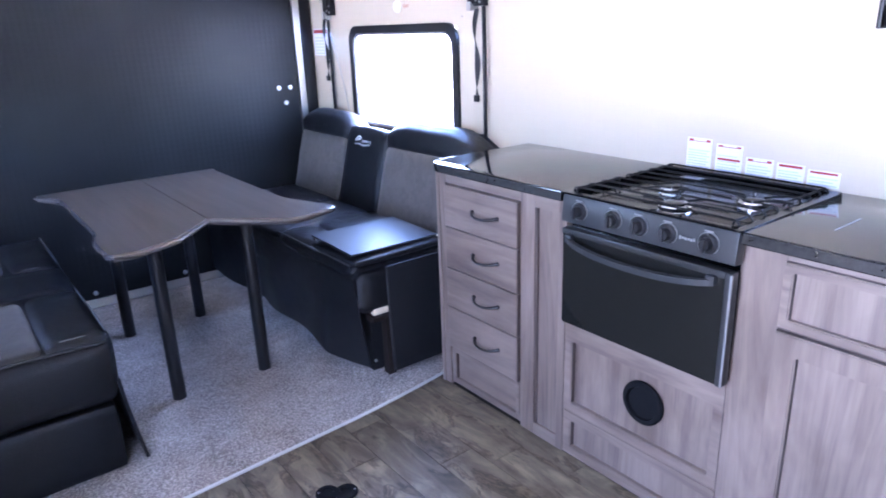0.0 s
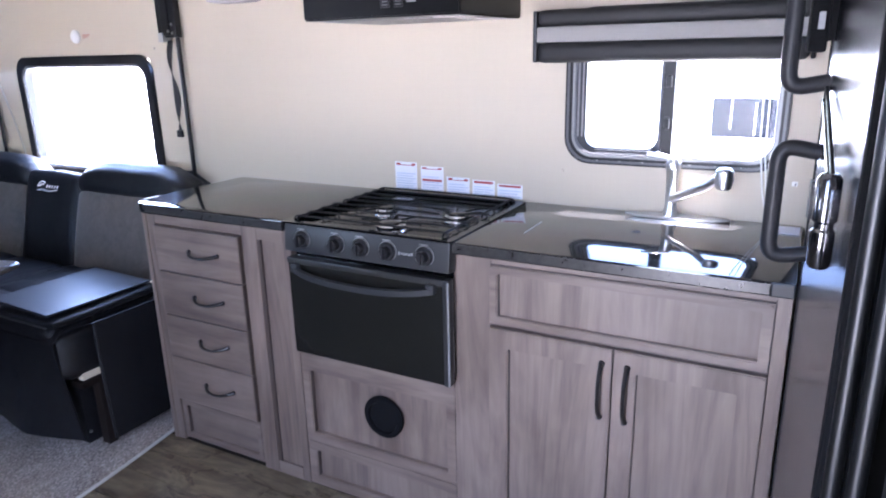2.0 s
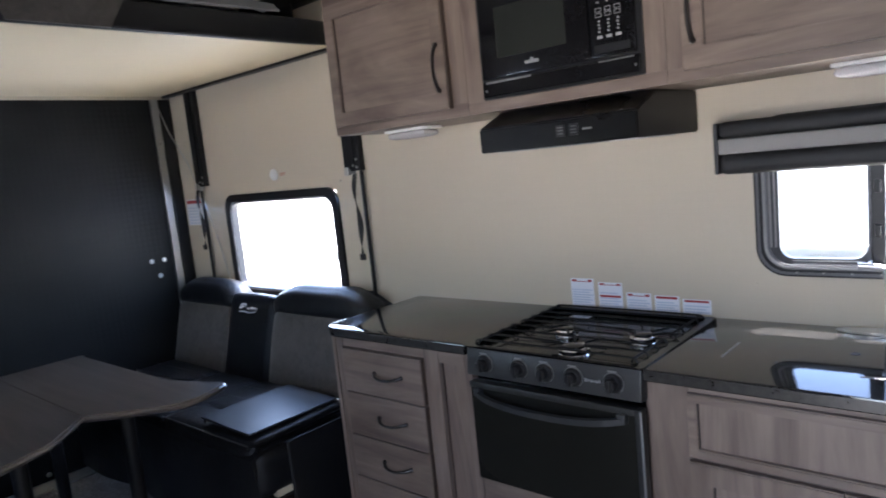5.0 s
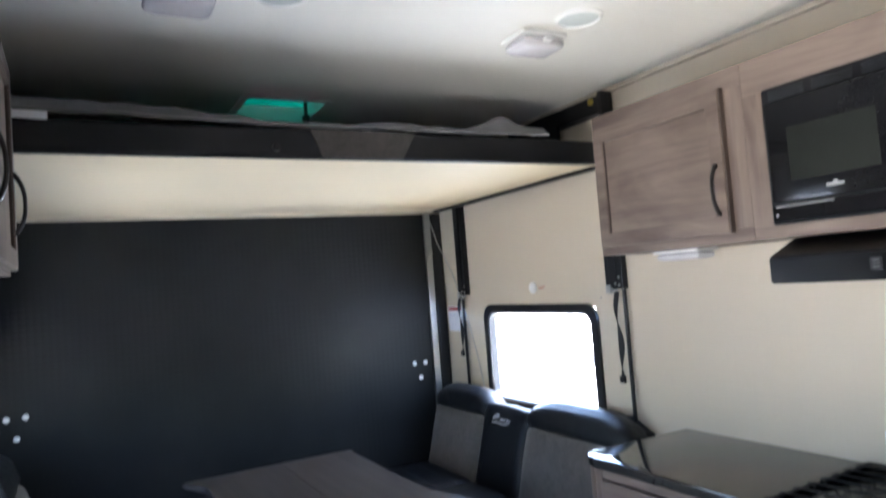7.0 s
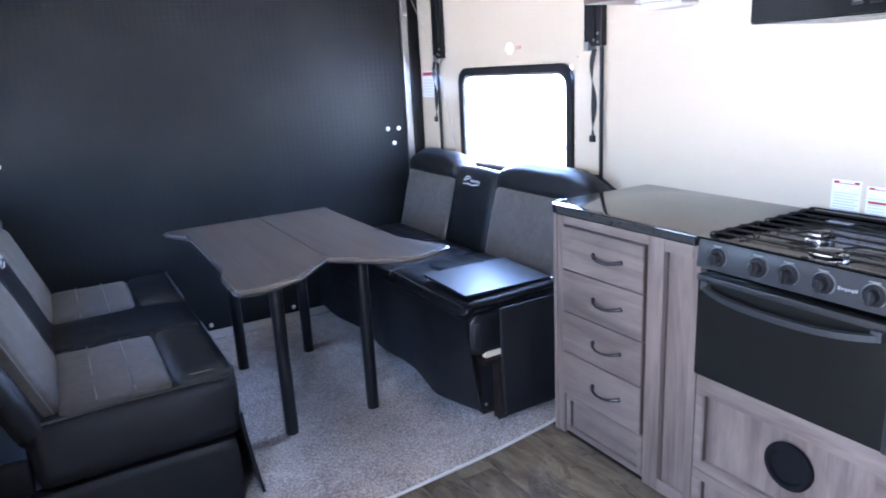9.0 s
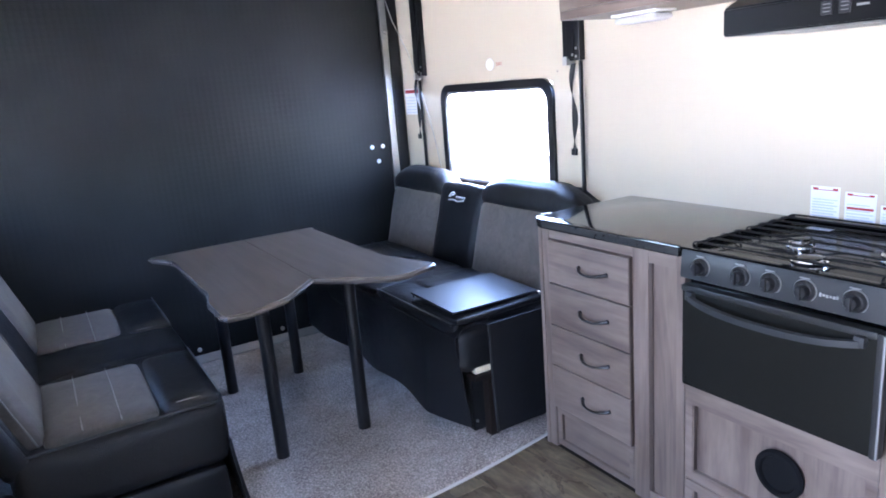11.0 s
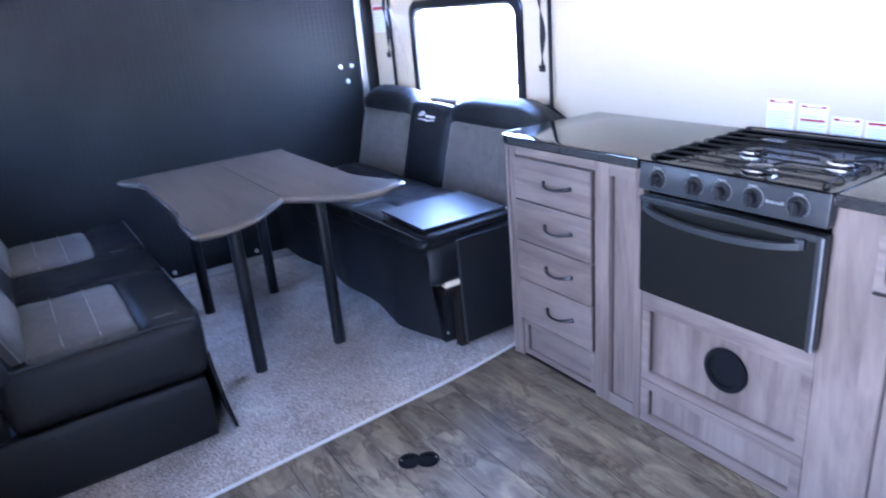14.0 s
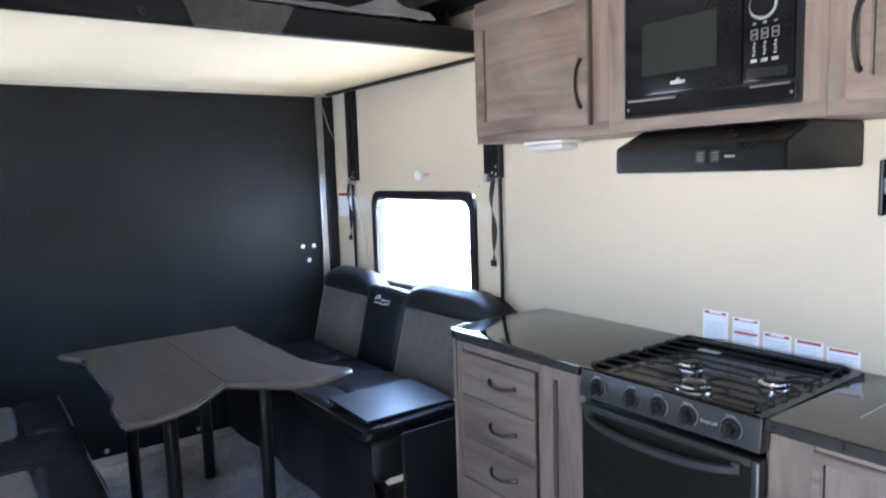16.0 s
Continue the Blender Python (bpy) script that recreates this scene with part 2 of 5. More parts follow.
def wood(name, grain_axis):
    """Grey-brown laminate with streaks along one axis."""
    m, nt, b = nodes_of(name)
    k = {"y": (8.5, 0.9, 8.5), "z": (9.5, 9.5, 0.9), "x": (0.9, 9, 9)}[grain_axis]
    v = coords(nt, k)
    streak = noise_node(nt, v, 0.75, 5, 0.62, 1.1)
    fine = noise_node(nt, v, 5.0, 4, 0.6, 0.3)
    patch = noise_node(nt, coords(nt, tuple(0.35 * c if c > 1 else 1.6 for c in k)), 1.0, 4, 0.6, 0.6)
    base = ramp(nt, streak, [(0.27, (0.058, 0.042, 0.034)), (0.41, (0.136, 0.102, 0.084)), (0.54, (0.218, 0.170, 0.141)), (0.66, (0.152, 0.115, 0.094)), (0.76, (0.066, 0.048, 0.039))])
    tone = mixed(nt, 0.22, base, ramp(nt, fine, [(0.35, (0.10, 0.073, 0.058)), (0.65, (0.25, 0.195, 0.160))]))
    tone = mixed(nt, 0.9, tone, ramp(nt, patch, [(0.30, (0.58, 0.55, 0.53)), (0.52, (0.92, 0.92, 0.92)), (0.70, (1.0, 1.0, 1.0))]), "MULTIPLY")
    tone = mixed(nt, 1.0, tone, (0.935, 0.915, 0.900), "MULTIPLY")
    nt.links.new(tone, b.inputs["Base Color"])
    vary_rough(nt, b, fine, 0.38, 0.55)
    bump(nt, b, fine, 0.12, 0.001)
    return m


def table_wood():
    """Taupe wood-print laminate of the table: soft grain along its leaves, a satin face."""
    m, nt, b = nodes_of("taupe_laminate")
    v = coords(nt, (16, 1.0, 16))
    grain, fine = noise_node(nt, v, 1.1, 6, 0.62, 0.9), noise_node(nt, v, 7.0, 4, 0.65, 0.3)
    cloud = noise_node(nt, coords(nt, (1, 1, 1)), 4.0, 3)
    tone = ramp(nt, grain, [(0.32, (0.040, 0.031, 0.025)), (0.48, (0.066, 0.053, 0.044)), (0.62, (0.088, 0.073, 0.062)), (0.72, (0.054, 0.043, 0.035))])
    tone = mixed(nt, 0.30, tone, ramp(nt, fine, [(0.35, (0.044, 0.034, 0.028)), (0.65, (0.086, 0.072, 0.061))]))
    tone = mixed(nt, 0.5, tone, ramp(nt, cloud, [(0.3, (0.82, 0.80, 0.78)), (0.7, (1.0, 1.0, 1.0))]), "MULTIPLY")
    nt.links.new(tone, b.inputs["Base Color"])
    vary_rough(nt, b, fine, 0.28, 0.36)
    b.inputs["Specular IOR Level"].default_value = 0.26
    bump(nt, b, fine, 0.06, 0.001)
    return m


def plank_vinyl():
    """Printed weathered planks: long streaks, pale and dark blotches, dark knots."""
    m, nt, b = nodes_of("floor_vinyl")
    v = coords(nt, (9, 1.0, 9))
    streak, fine = noise_node(nt, v, 1.0, 5, 0.55, 1.4), noise_node(nt, v, 8.0, 5, 0.7, 0.6)
    blotch = noise_node(nt, coords(nt, (3.0, 1.2, 3.0)), 3.2, 5, 0.65, 1.2)
    base = ramp(nt, streak, [(0.30, (0.036, 0.029, 0.022)), (0.43, (0.098, 0.083, 0.064)), (0.54, (0.220, 0.192, 0.152)), (0.63, (0.112, 0.094, 0.072)), (0.74, (0.036, 0.029, 0.022))])
    base = mixed(nt, 0.62, base, ramp(nt, blotch, [(0.36, (0.026, 0.022, 0.017)), (0.5, (0.098, 0.086, 0.068)), (0.60, (0.20, 0.180, 0.145)), (0.70, (0.30, 0.265, 0.210))]))
    base = mixed(nt, 0.15, base, ramp(nt, fine, [(0.35, (0.07, 0.056, 0.045)), (0.7, (0.20, 0.17, 0.14))]))
    knot = noise_node(nt, coords(nt, (5.0, 1.6, 5.0)), 2.4, 4, 0.6, 1.1)
    base = mixed(nt, 0.8, base, ramp(nt, knot, [(0.55, (1, 1, 1)), (0.60, (0.20, 0.17, 0.14)), (0.63, (1.0, 0.95, 0.86)), (0.67, (0.30, 0.25, 0.21)), (0.72, (0.85, 0.8, 0.72))]), "MULTIPLY")
    info = nt.nodes.new("ShaderNodeObjectInfo")
    base = mixed(nt, 0.55, base, ramp(nt, info.outputs["Random"], [(0.0, (0.50, 0.49, 0.47)), (0.35, (0.80, 0.78, 0.75)), (0.7, (1.0, 0.98, 0.95)), (1.0, (1.12, 1.10, 1.06))]), "MULTIPLY")
    base = mixed(nt, 1.0, base, (1.03, 0.955, 0.79), "MULTIPLY")
    nt.links.new(base, b.inputs["Base Color"])
    vary_rough(nt, b, fine, 0.40, 0.58)
    b.inputs["Specular IOR Level"].default_value = 0.4
    bump(nt, b, fine, 0.25, 0.001)
    return m


def stone_top():
    m, nt, b = nodes_of("dark_stone_laminate")
    v = coords(nt, (1, 1, 1))
    speck, broad = noise_node(nt, v, 160, 3, 0.7), noise_node(nt, v, 14, 4)
    tone = ramp(nt, speck, [(0.35, (0.007, 0.007, 0.007)), (0.55, (0.020, 0.019, 0.018)), (0.70, (0.070, 0.067, 0.063))])
    tone = mixed(nt, 0.3, tone, ramp(nt, broad, [(0.3, (0.009, 0.009, 0.009)), (0.7, (0.032, 0.031, 0.030))]))
    nt.links.new(tone, b.inputs["Base Color"])
    vary_rough(nt, b, broad, 0.045, 0.085)
    b.inputs["Specular IOR Level"].default_value = 0.75
    return m


def linen_wall(name, col):
    """Wallboard with a faint woven print."""
    m, nt, b = nodes_of(name)
    a = noise_node(nt, coords(nt, (1, 1, 60), False), 5, 3)
    c = noise_node(nt, coords(nt, (1, 60, 1), False), 5, 3)
    broad = noise_node(nt, coords(nt, (1, 1, 1), False), 1.2, 3)
    lo, hi = tuple(k * 0.972 for k in col), tuple(min(1, k * 1.022) for k in col)
    tone = mixed(nt, 0.5, ramp(nt, a, [(0.35, lo), (0.65, hi)]), ramp(nt, c, [(0.35, lo), (0.65, hi)]))
    tone = mixed(nt, 0.3, tone, ramp(nt, broad, [(0.3, lo), (0.7, hi)]))
    nt.links.new(tone, b.inputs["Base Color"])
    b.inputs["Roughness"].default_value = 0.5
    bump(nt, b, a, 0.015, 0.001)
    return m


def carpet_pile():
    m, nt, b = nodes_of("carpet_pile")
    v = coords(nt, (1, 1, 1))
    tuft, broad = noise_node(nt, v, 130, 4, 0.7), noise_node(nt, v, 7, 4, 0.65)
    tone = ramp(nt, tuft, [(0.36, (0.045, 0.036, 0.030)), (0.5, (0.255, 0.222, 0.195)), (0.62, (0.62, 0.56, 0.51))])
    tone = mixed(nt, 0.35, tone, ramp(nt, broad, [(0.34, (0.115, 0.095, 0.080)), (0.66, (0.43, 0.38, 0.34))]))
    # Broad patches of browner, darker tone at random.
    brown_patch = noise_node(nt, v, 1.7, 3, 0.6, 0.8)
    tone = mixed(nt, 0.55, tone, ramp(nt, brown_patch, [(0.36, (0.62, 0.57, 0.52)), (0.60, (1.0, 1.0, 1.0))]), "MULTIPLY")
    nt.links.new(tone, b.inputs["Base Color"])
    b.inputs["Roughness"].default_value = 0.95
    b.inputs["Sheen Weight"].default_value = 0.2
    bump(nt, b, tuft, 0.8, 0.006)
    return m


def vinyl(name, col, rough):
    m, nt, b = nodes_of(name)
    v = coords(nt, (1, 1, 1))
    pebble = nt.nodes.new("ShaderNodeTexVoronoi")
    pebble.inputs["Scale"].default_value = 350
    nt.links.new(v, pebble.inputs["Vector"])
    crease, broad = noise_node(nt, v, 11, 4, 0.6, 0.5), noise_node(nt, v, 3, 3)
    nt.links.new(ramp(nt, broad, [(0.3, tuple(c * 0.8 for c in col)), (0.7, tuple(c * 1.25 for c in col))]), b.inputs["Base Color"])
    vary_rough(nt, b, crease, rough - 0.06, rough + 0.1)
    b.inputs["Specular IOR Level"].default_value = 0.29
    h = mixed(nt, 0.7, pebble.outputs["Distance"], crease)
    bump(nt, b, h, 0.58, 0.005)
    return m


def suede(name, col):
    m, nt, b = nodes_of(name)
    v = coords(nt, (1, 1, 1))
    mottled, fine = noise_node(nt, v, 22, 5, 0.65, 1.0), noise_node(nt, v, 300, 2)
    lo, hi = tuple(c * 0.62 for c in col), tuple(c * 1.36 for c in col)
    tone = mixed(nt, 0.3, ramp(nt, mottled, [(0.3, lo), (0.7, hi)]), ramp(nt, fine, [(0.3, lo), (0.7, hi)]))
    nt.links.new(tone, b.inputs["Base Color"])
    b.inputs["Roughness"].default_value = 0.8
    b.inputs["Sheen Weight"].default_value = 0.15
    bump(nt, b, mottled, 0.2, 0.002)
    return m


def ramp_panel():
    """Dark tread-plate lining with a faint raised pattern."""
    m, nt, b = nodes_of("dark_tread_lining")
    v = coords(nt, (1, 1, 1), False)
    ch = nt.nodes.new("ShaderNodeTexVoronoi")
    ch.inputs["Scale"].default_value = 34
    ch.inputs["Randomness"].default_value = 0.0
    nt.links.new(v, ch.inputs["Vector"])
    broad, fine = noise_node(nt, v, 2.2, 3), noise_node(nt, v, 120, 3)
    tone = ramp(nt, broad, [(0.3, (0.0122, 0.0127, 0.0126)), (0.7, (0.0192, 0.0199, 0.0197))])
    tone = mixed(nt, 0.2, tone, ramp(nt, fine, [(0.3, (0.004, 0.004, 0.005)), (0.7, (0.016, 0.016, 0.017))]))
    nt.links.new(tone, b.inputs["Base Color"])
    vary_rough(nt, b, broad, 0.42, 0.58)
    b.inputs["Specular IOR Level"].default_value = 0.08
    bump(nt, b, ch.outputs["Distance"], 0.26, 0.004)
    return m


def glass_pane():
    """A thin clear pane: light goes straight through, with a weak gloss."""
    m, nt, b = nodes_of("window_glass")
    nt.nodes.remove(b)
    clear, gloss, mix = nt.nodes.new("ShaderNodeBsdfTransparent"), nt.nodes.new("ShaderNodeBsdfGlossy"), nt.nodes.new("ShaderNodeMixShader")
    clear.inputs[0].default_value = (0.97, 0.985, 0.985, 1)
    gloss.inputs["Roughness"].default_value = 0.02
    mix.inputs[0].default_value = 0.012
    nt.links.new(clear.outputs[0], mix.inputs[1])
    nt.links.new(gloss.outputs[0], mix.inputs[2])
    nt.links.new(mix.outputs[0], nt.nodes["Material Output"].inputs[0])
    return m


def lens_plastic(name, col, trans=0.4):
    m, nt, b = nodes_of(name)
    v = coords(nt, (1, 1, 1))
    rib = noise_node(nt, v, 200, 2)
    nt.links.new(ramp(nt, rib, [(0.3, tuple(c * 0.9 for c in col)), (0.7, col)]), b.inputs["Base Color"])
    b.inputs["Roughness"].default_value = 0.25
    b.inputs["Transmission Weight"].default_value = trans
    bump(nt, b, rib, 0.2, 0.001)
    return m


def teal_lid():
    """Translucent tinted lid of a roof vent, daylight behind it."""
    m, nt, b = nodes_of("teal_vent_lid")
    nt.nodes.remove(b)
    t = nt.nodes.new("ShaderNodeBsdfTranslucent")
    v = coords(nt, (1, 1, 1))
    nt.links.new(ramp(nt, noise_node(nt, v, 5, 3), [(0.3, (0.011, 0.075, 0.060)), (0.7, (0.021, 0.10, 0.083))]), t.inputs[0])
    nt.links.new(t.outputs[0], nt.nodes["Material Output"].inputs[0])
    return m


def milky_lid():
    """Milky lid of a roof hatch that lets daylight through."""
    m, nt, b = nodes_of("milky_vent_lid")
    nt.nodes.remove(b)
    t = nt.nodes.new("ShaderNodeBsdfTranslucent")
    nt.links.new(ramp(nt, noise_node(nt, coords(nt, (1, 1, 1)), 5, 3), [(0.3, (0.065, 0.065, 0.064)), (0.7, (0.08, 0.08, 0.079))]), t.inputs[0])
    nt.links.new(t.outputs[0], nt.nodes["Material Output"].inputs[0])
    return m


WOOD_Y, WOOD_Z = wood("grey_brown_laminate_level", "y"), wood("grey_brown_laminate_upright", "z")
WALL = linen_wall("cream_wallboard", (0.550, 0.484, 0.378))
CEIL = plain("ceiling_board", (0.76, 0.75, 0.70), 0.5, spread=0.03, relief=0.05)
BUNK_BOARD = plain("cream_board", (0.74, 0.64, 0.46), 0.45, spread=0.04, relief=0.04)
FLOOR = plank_vinyl()
CARPET = carpet_pile()
BINDING = plain("pale_binding", (0.46, 0.44, 0.42), 0.7, spread=0.08)
STONE = stone_top()
STONE_EDGE = plain("speckled_edge_strip", (0.020, 0.019, 0.018), 0.3, spread=0.6, big=60, fine=160, relief=0.1)
RAMP = ramp_panel()
ALU = plain("brushed_aluminium", (0.46, 0.455, 0.44), 0.38, 1.0, spread=0.06, relief=0.08, stretch=(1, 1, 0.05))
DULL = plain("dull_aluminium", (0.25, 0.25, 0.25), 0.5, 0.7, spread=0.15, relief=0.1)
CHARCOAL = plain("charcoal_metal", (0.016, 0.016, 0.017), 0.42, spec=0.35, spread=0.12, relief=0.05)
CHROME = plain("chrome", (0.62, 0.62, 0.62), 0.08, 1.0, spread=0.03, relief=0, rvar=0.03)
BURNER = plain("burner_aluminium", (0.68, 0.68, 0.70), 0.24, 1.0, spread=0.1, relief=0.05)
STEEL = plain("stainless_sheet", (0.27, 0.27, 0.28), 0.24, 1.0, spread=0.05, relief=0.05, fine=60, stretch=(1, 1, 0.03), rvar=0.05)
BLACK = plain("black_plastic", (0.010, 0.010, 0.011), 0.35, spread=0.3, relief=0.08, spec=0.32)
OVEN = plain("oven_glass", (0.0095, 0.0092, 0.0078), 0.22, spread=0.15, relief=0, rvar=0.03, spec=0.12)
GLOSS = plain("black_gloss", (0.006, 0.006, 0.007), 0.15, spread=0.2, relief=0, rvar=0.03, spec=0.22)
ENAMEL = plain("black_enamel", (0.005, 0.005, 0.0055), 0.18, spread=0.25, relief=0, spec=0.26)
IRON = plain("cast_iron", (0.005, 0.005, 0.0052), 0.5, spread=0.35, relief=0.3, spec=0.18)
FRAME = plain("black_window_frame", (0.016, 0.016, 0.018), 0.38, spread=0.25, relief=0.06, spec=0.25)
DIAL = plain("pale_dial_print", (0.13, 0.13, 0.13), 0.5, spread=0.1, relief=0)
GREYTRIM = plain("dark_oven_trim", (0.020, 0.020, 0.0195), 0.34, spread=0.1, relief=0.05, spec=0.3)
GREYPAN = plain("grey_range_panel", (0.023, 0.024, 0.025), 0.34, spread=0.08, relief=0.05, spec=0.3)
BRONZE = plain("dark_bronze", (0.03, 0.027, 0.026), 0.35, 0.6, spread=0.2, relief=0.05)
VINYL = vinyl("black_vinyl", (0.0088, 0.0090, 0.0104), 0.35)
SMOOTH_VINYL = plain("smooth_black_vinyl", (0.016, 0.018, 0.022), 0.36, spread=0.06, big=5, fine=50, relief=0, rvar=0.02, spec=0.5)
SUEDE = suede("grey_suede", (0.064, 0.058, 0.053))
STITCH = plain("grey_welt", (0.11, 0.11, 0.11), 0.35, spread=0.2, relief=0.1)
THREAD = plain("silver_thread", (0.55, 0.55, 0.56), 0.6, spread=0.1)
TABLETOP = table_wood()
TABLE_EDGE = plain("taupe_table_edging", (0.078, 0.067, 0.060), 0.14, spread=0.08, relief=0.03, spec=0.8)
WHITE = plain("white_plastic", (0.78, 0.78, 0.76), 0.35, spread=0.03, relief=0.03)
PAPER = plain("white_paper", (0.76, 0.78, 0.84), 0.6, spread=0.03)
INK_BLUE = plain("pale_blue_print", (0.52, 0.58, 0.70), 0.6, spread=0.05)
DIAL_BRIGHT = plain("pale_key_print", (0.24, 0.24, 0.24), 0.5, spread=0.1, relief=0)
KEY_PRINT = plain("dim_key_print", (0.16, 0.16, 0.16), 0.6, spread=0.1)
INK_RED = plain("red_print", (0.36, 0.03, 0.035), 0.6, spread=0.05)
SPEAKER = plain("pale_grille", (0.55, 0.60, 0.58), 0.5, spread=0.05, relief=0.3, fine=500)
CLOTH = plain("grey_cover_cloth", (0.20, 0.20, 0.21), 0.85, spread=0.2, relief=0.3, fine=400)
STRAP = plain("black_webbing", (0.014, 0.014, 0.015), 0.75, spread=0.3, relief=0.4, fine=400)
SHADE_BLACK = plain("black_shade_cloth", (0.015, 0.015, 0.016), 0.6, spread=0.2)
SHADE_GREY = plain("grey_shade_cloth", (0.27, 0.26, 0.25), 0.6, spread=0.08)
# Brown for bare board edges and for shade in gaps and recesses.
BROWN = plain("brown_edge_shade", (0.055, 0.038, 0.030), 0.5, spread=0.2)
GLASS = glass_pane()
LENS = lens_plastic("clear_lamp_lens", (0.86, 0.84, 0.86))
TEAL = teal_lid()
MILKY = milky_lid()
GRAVEL = plain("pale_concrete_yard", (0.62, 0.60, 0.56), 0.9, spread=0.25, big=0.6, fine=20, relief=0.5)
TRAILER_WHITE = plain("white_fibreglass", (0.80, 0.80, 0.80), 0.25, spread=0.02, relief=0)
TRAILER_DARK = plain("dark_tinted_panel", (0.0035, 0.005, 0.009), 0.6, spread=0.2, relief=0, spec=0.03)
ASPHALT = plain("asphalt", (0.055, 0.054, 0.052), 0.9, spread=0.25, big=0.8, fine=30, relief=0.4)
HOOD = plain("satin_black_hood", (0.0045, 0.0045, 0.0048), 0.30, spread=0.2, relief=0.04, spec=0.14)
HANDLE_GREY = plain("dark_grey_oven_bar", (0.024, 0.025, 0.026), 0.38, spread=0.12, relief=0.05, spec=0.35)
ANODISED = plain("dark_anodised_sash", (0.055, 0.057, 0.062), 0.32, 0.75, spread=0.12, relief=0.05)
# Window-frame grey made lighter, for the sun on the inner reveal.
SASH_LIT = plain("sunlit_grey_sash", (0.095, 0.098, 0.105), 0.36, spread=0.15, relief=0.05)
SUBFLOOR = plain("dark_floor_joint", (0.016, 0.014, 0.012), 0.8, spread=0.3, relief=0.2, spec=0.2)
# Seat-rail brown, darkened for the shade it stands in.
SHADED_WOOD = plain("shaded_seat_rail", (0.016, 0.011, 0.009), 0.6, spread=0.3, relief=0.2, spec=0.2)
GASKET = plain("black_gasket", (0.004, 0.004, 0.0045), 0.85, spread=0.3, relief=0.1, spec=0.12)
DARK_CHROME = plain("worn_dark_chrome", (0.20, 0.20, 0.21), 0.17, 1.0, spread=0.15, relief=0, rvar=0.05)
EDGE_STEEL = plain("grey_steel_edge", (0.055, 0.057, 0.060), 0.40, 1.0, spread=0.12, relief=0.05, fine=60, stretch=(1, 1, 0.03))
TAP_METAL = plain("satin_tap_metal", (0.74, 0.74, 0.74), 0.30, 1.0, spread=0.04, relief=0, rvar=0.04)

# ---- the shell ----
LEFT, RIGHT, REAR, FRONT, TOP = -2.51, -0.10, 0.69, -6.00, 2.23
KWIN = (-2.954, -2.407, 1.024, 1.42)      # opening of the kitchen window: y, y, z, z
GWIN = (-0.646, 0.234, 0.828, 1.328)     # openings of the two windows by the sofas
DOOR = (-2.92, -2.42, 0.0, 1.72)         # unseen entry doorway in the west wall, sized for the light it admits

solid("wall_east", pierced([FRONT - 0.05, REAR + 0.05, *KWIN[:2], *GWIN[:2]], [-0.05, TOP, *KWIN[2:], *GWIN[2:]], [KWIN, GWIN], "x", RIGHT, RIGHT + 0.05),
      WALL, "cream linen-print wallboard behind the kitchen and the sofa", "wall", kind="structure")
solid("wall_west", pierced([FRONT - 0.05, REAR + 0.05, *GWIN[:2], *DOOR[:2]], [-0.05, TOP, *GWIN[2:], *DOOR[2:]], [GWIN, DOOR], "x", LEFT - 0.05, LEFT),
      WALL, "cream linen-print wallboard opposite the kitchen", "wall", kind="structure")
solid("wall_south", box(LEFT, RIGHT, FRONT - 0.05, FRONT, -0.05, TOP), WALL, "plain cream end wall", "wall", kind="structure")
RAMP_X = (-2.405, -0.219)
solid("wall_north", pierced([LEFT, RIGHT, -2.47, -0.1045], [-0.05, TOP, 0.0, 1.90], [(-2.47, -0.1045, 0.0, 1.90)], "y", REAR, REAR + 0.05),
      WALL, "cream wallboard round the ramp door", "wall", kind="structure")

VENT = (-1.482, -1.137, -0.402, -0.056)
HATCH = (-1.445, -1.100, -1.905, -1.560)     # roof hatch over the walkway
solid("ceiling", pierced([LEFT, RIGHT, VENT[0], VENT[1], HATCH[0], HATCH[1]], [FRONT, REAR, VENT[2], VENT[3], HATCH[2], HATCH[3]], [VENT, HATCH], "z", TOP, TOP + 0.04),
      CEIL, "off-white ceiling board, smooth", "ceiling", kind="structure")
solid("trim", box(RIGHT - 0.018, RIGHT, FRONT, REAR, TOP - 0.022, TOP - 0.002, 0.004), WALL, "narrow cream strip along the ceiling", "trim", kind="structure")
solid("ceiling_seam", box(-2.50, RIGHT - 0.02, -1.519, -1.511, TOP - 0.0012, TOP - 0.0003), CEIL, "thin cover strip over a ceiling joint", "trim", kind="structure")

# floor: vinyl planks that run along the trailer, on a subfloor
floor = solid("floor", box(LEFT, RIGHT, FRONT, REAR, -0.05, -0.004), SUBFLOOR, "grey-brown wood-look vinyl plank floor", "floor", kind="structure")
rng = random.Random(4)

# carpet with its pale bound edge
def carpet_edge(x):
    return -1.065 - 0.066 * (-0.55 - x) - 0.03 * math.sin(max(0.0, min(1.0, (-0.55 - x) / 0.5)) * math.pi / 2)


cbm = bmesh.new()
NX, NY = 150, 130
grid = []
for i in range(NX + 1):
    x = LEFT + (RIGHT - LEFT) * i / NX
    y0 = carpet_edge(x)
    row = []
    for j in range(NY + 1):
        y = y0 + (REAR - 0.002 - y0) * j / NY
        tuft = 0.0025 * noise.noise(Vector((x * 90, y * 90, 0))) + 0.002 * noise.noise(Vector((x * 8, y * 8, 3)))
        row.append(cbm.verts.new((x, y, 0.011 + tuft if j else 0.0)))
    grid.append(row)
for i in range(NX):
    for j in range(NY):
        cbm.faces.new((grid[i][j], grid[i + 1][j], grid[i + 1][j + 1], grid[i][j + 1]))
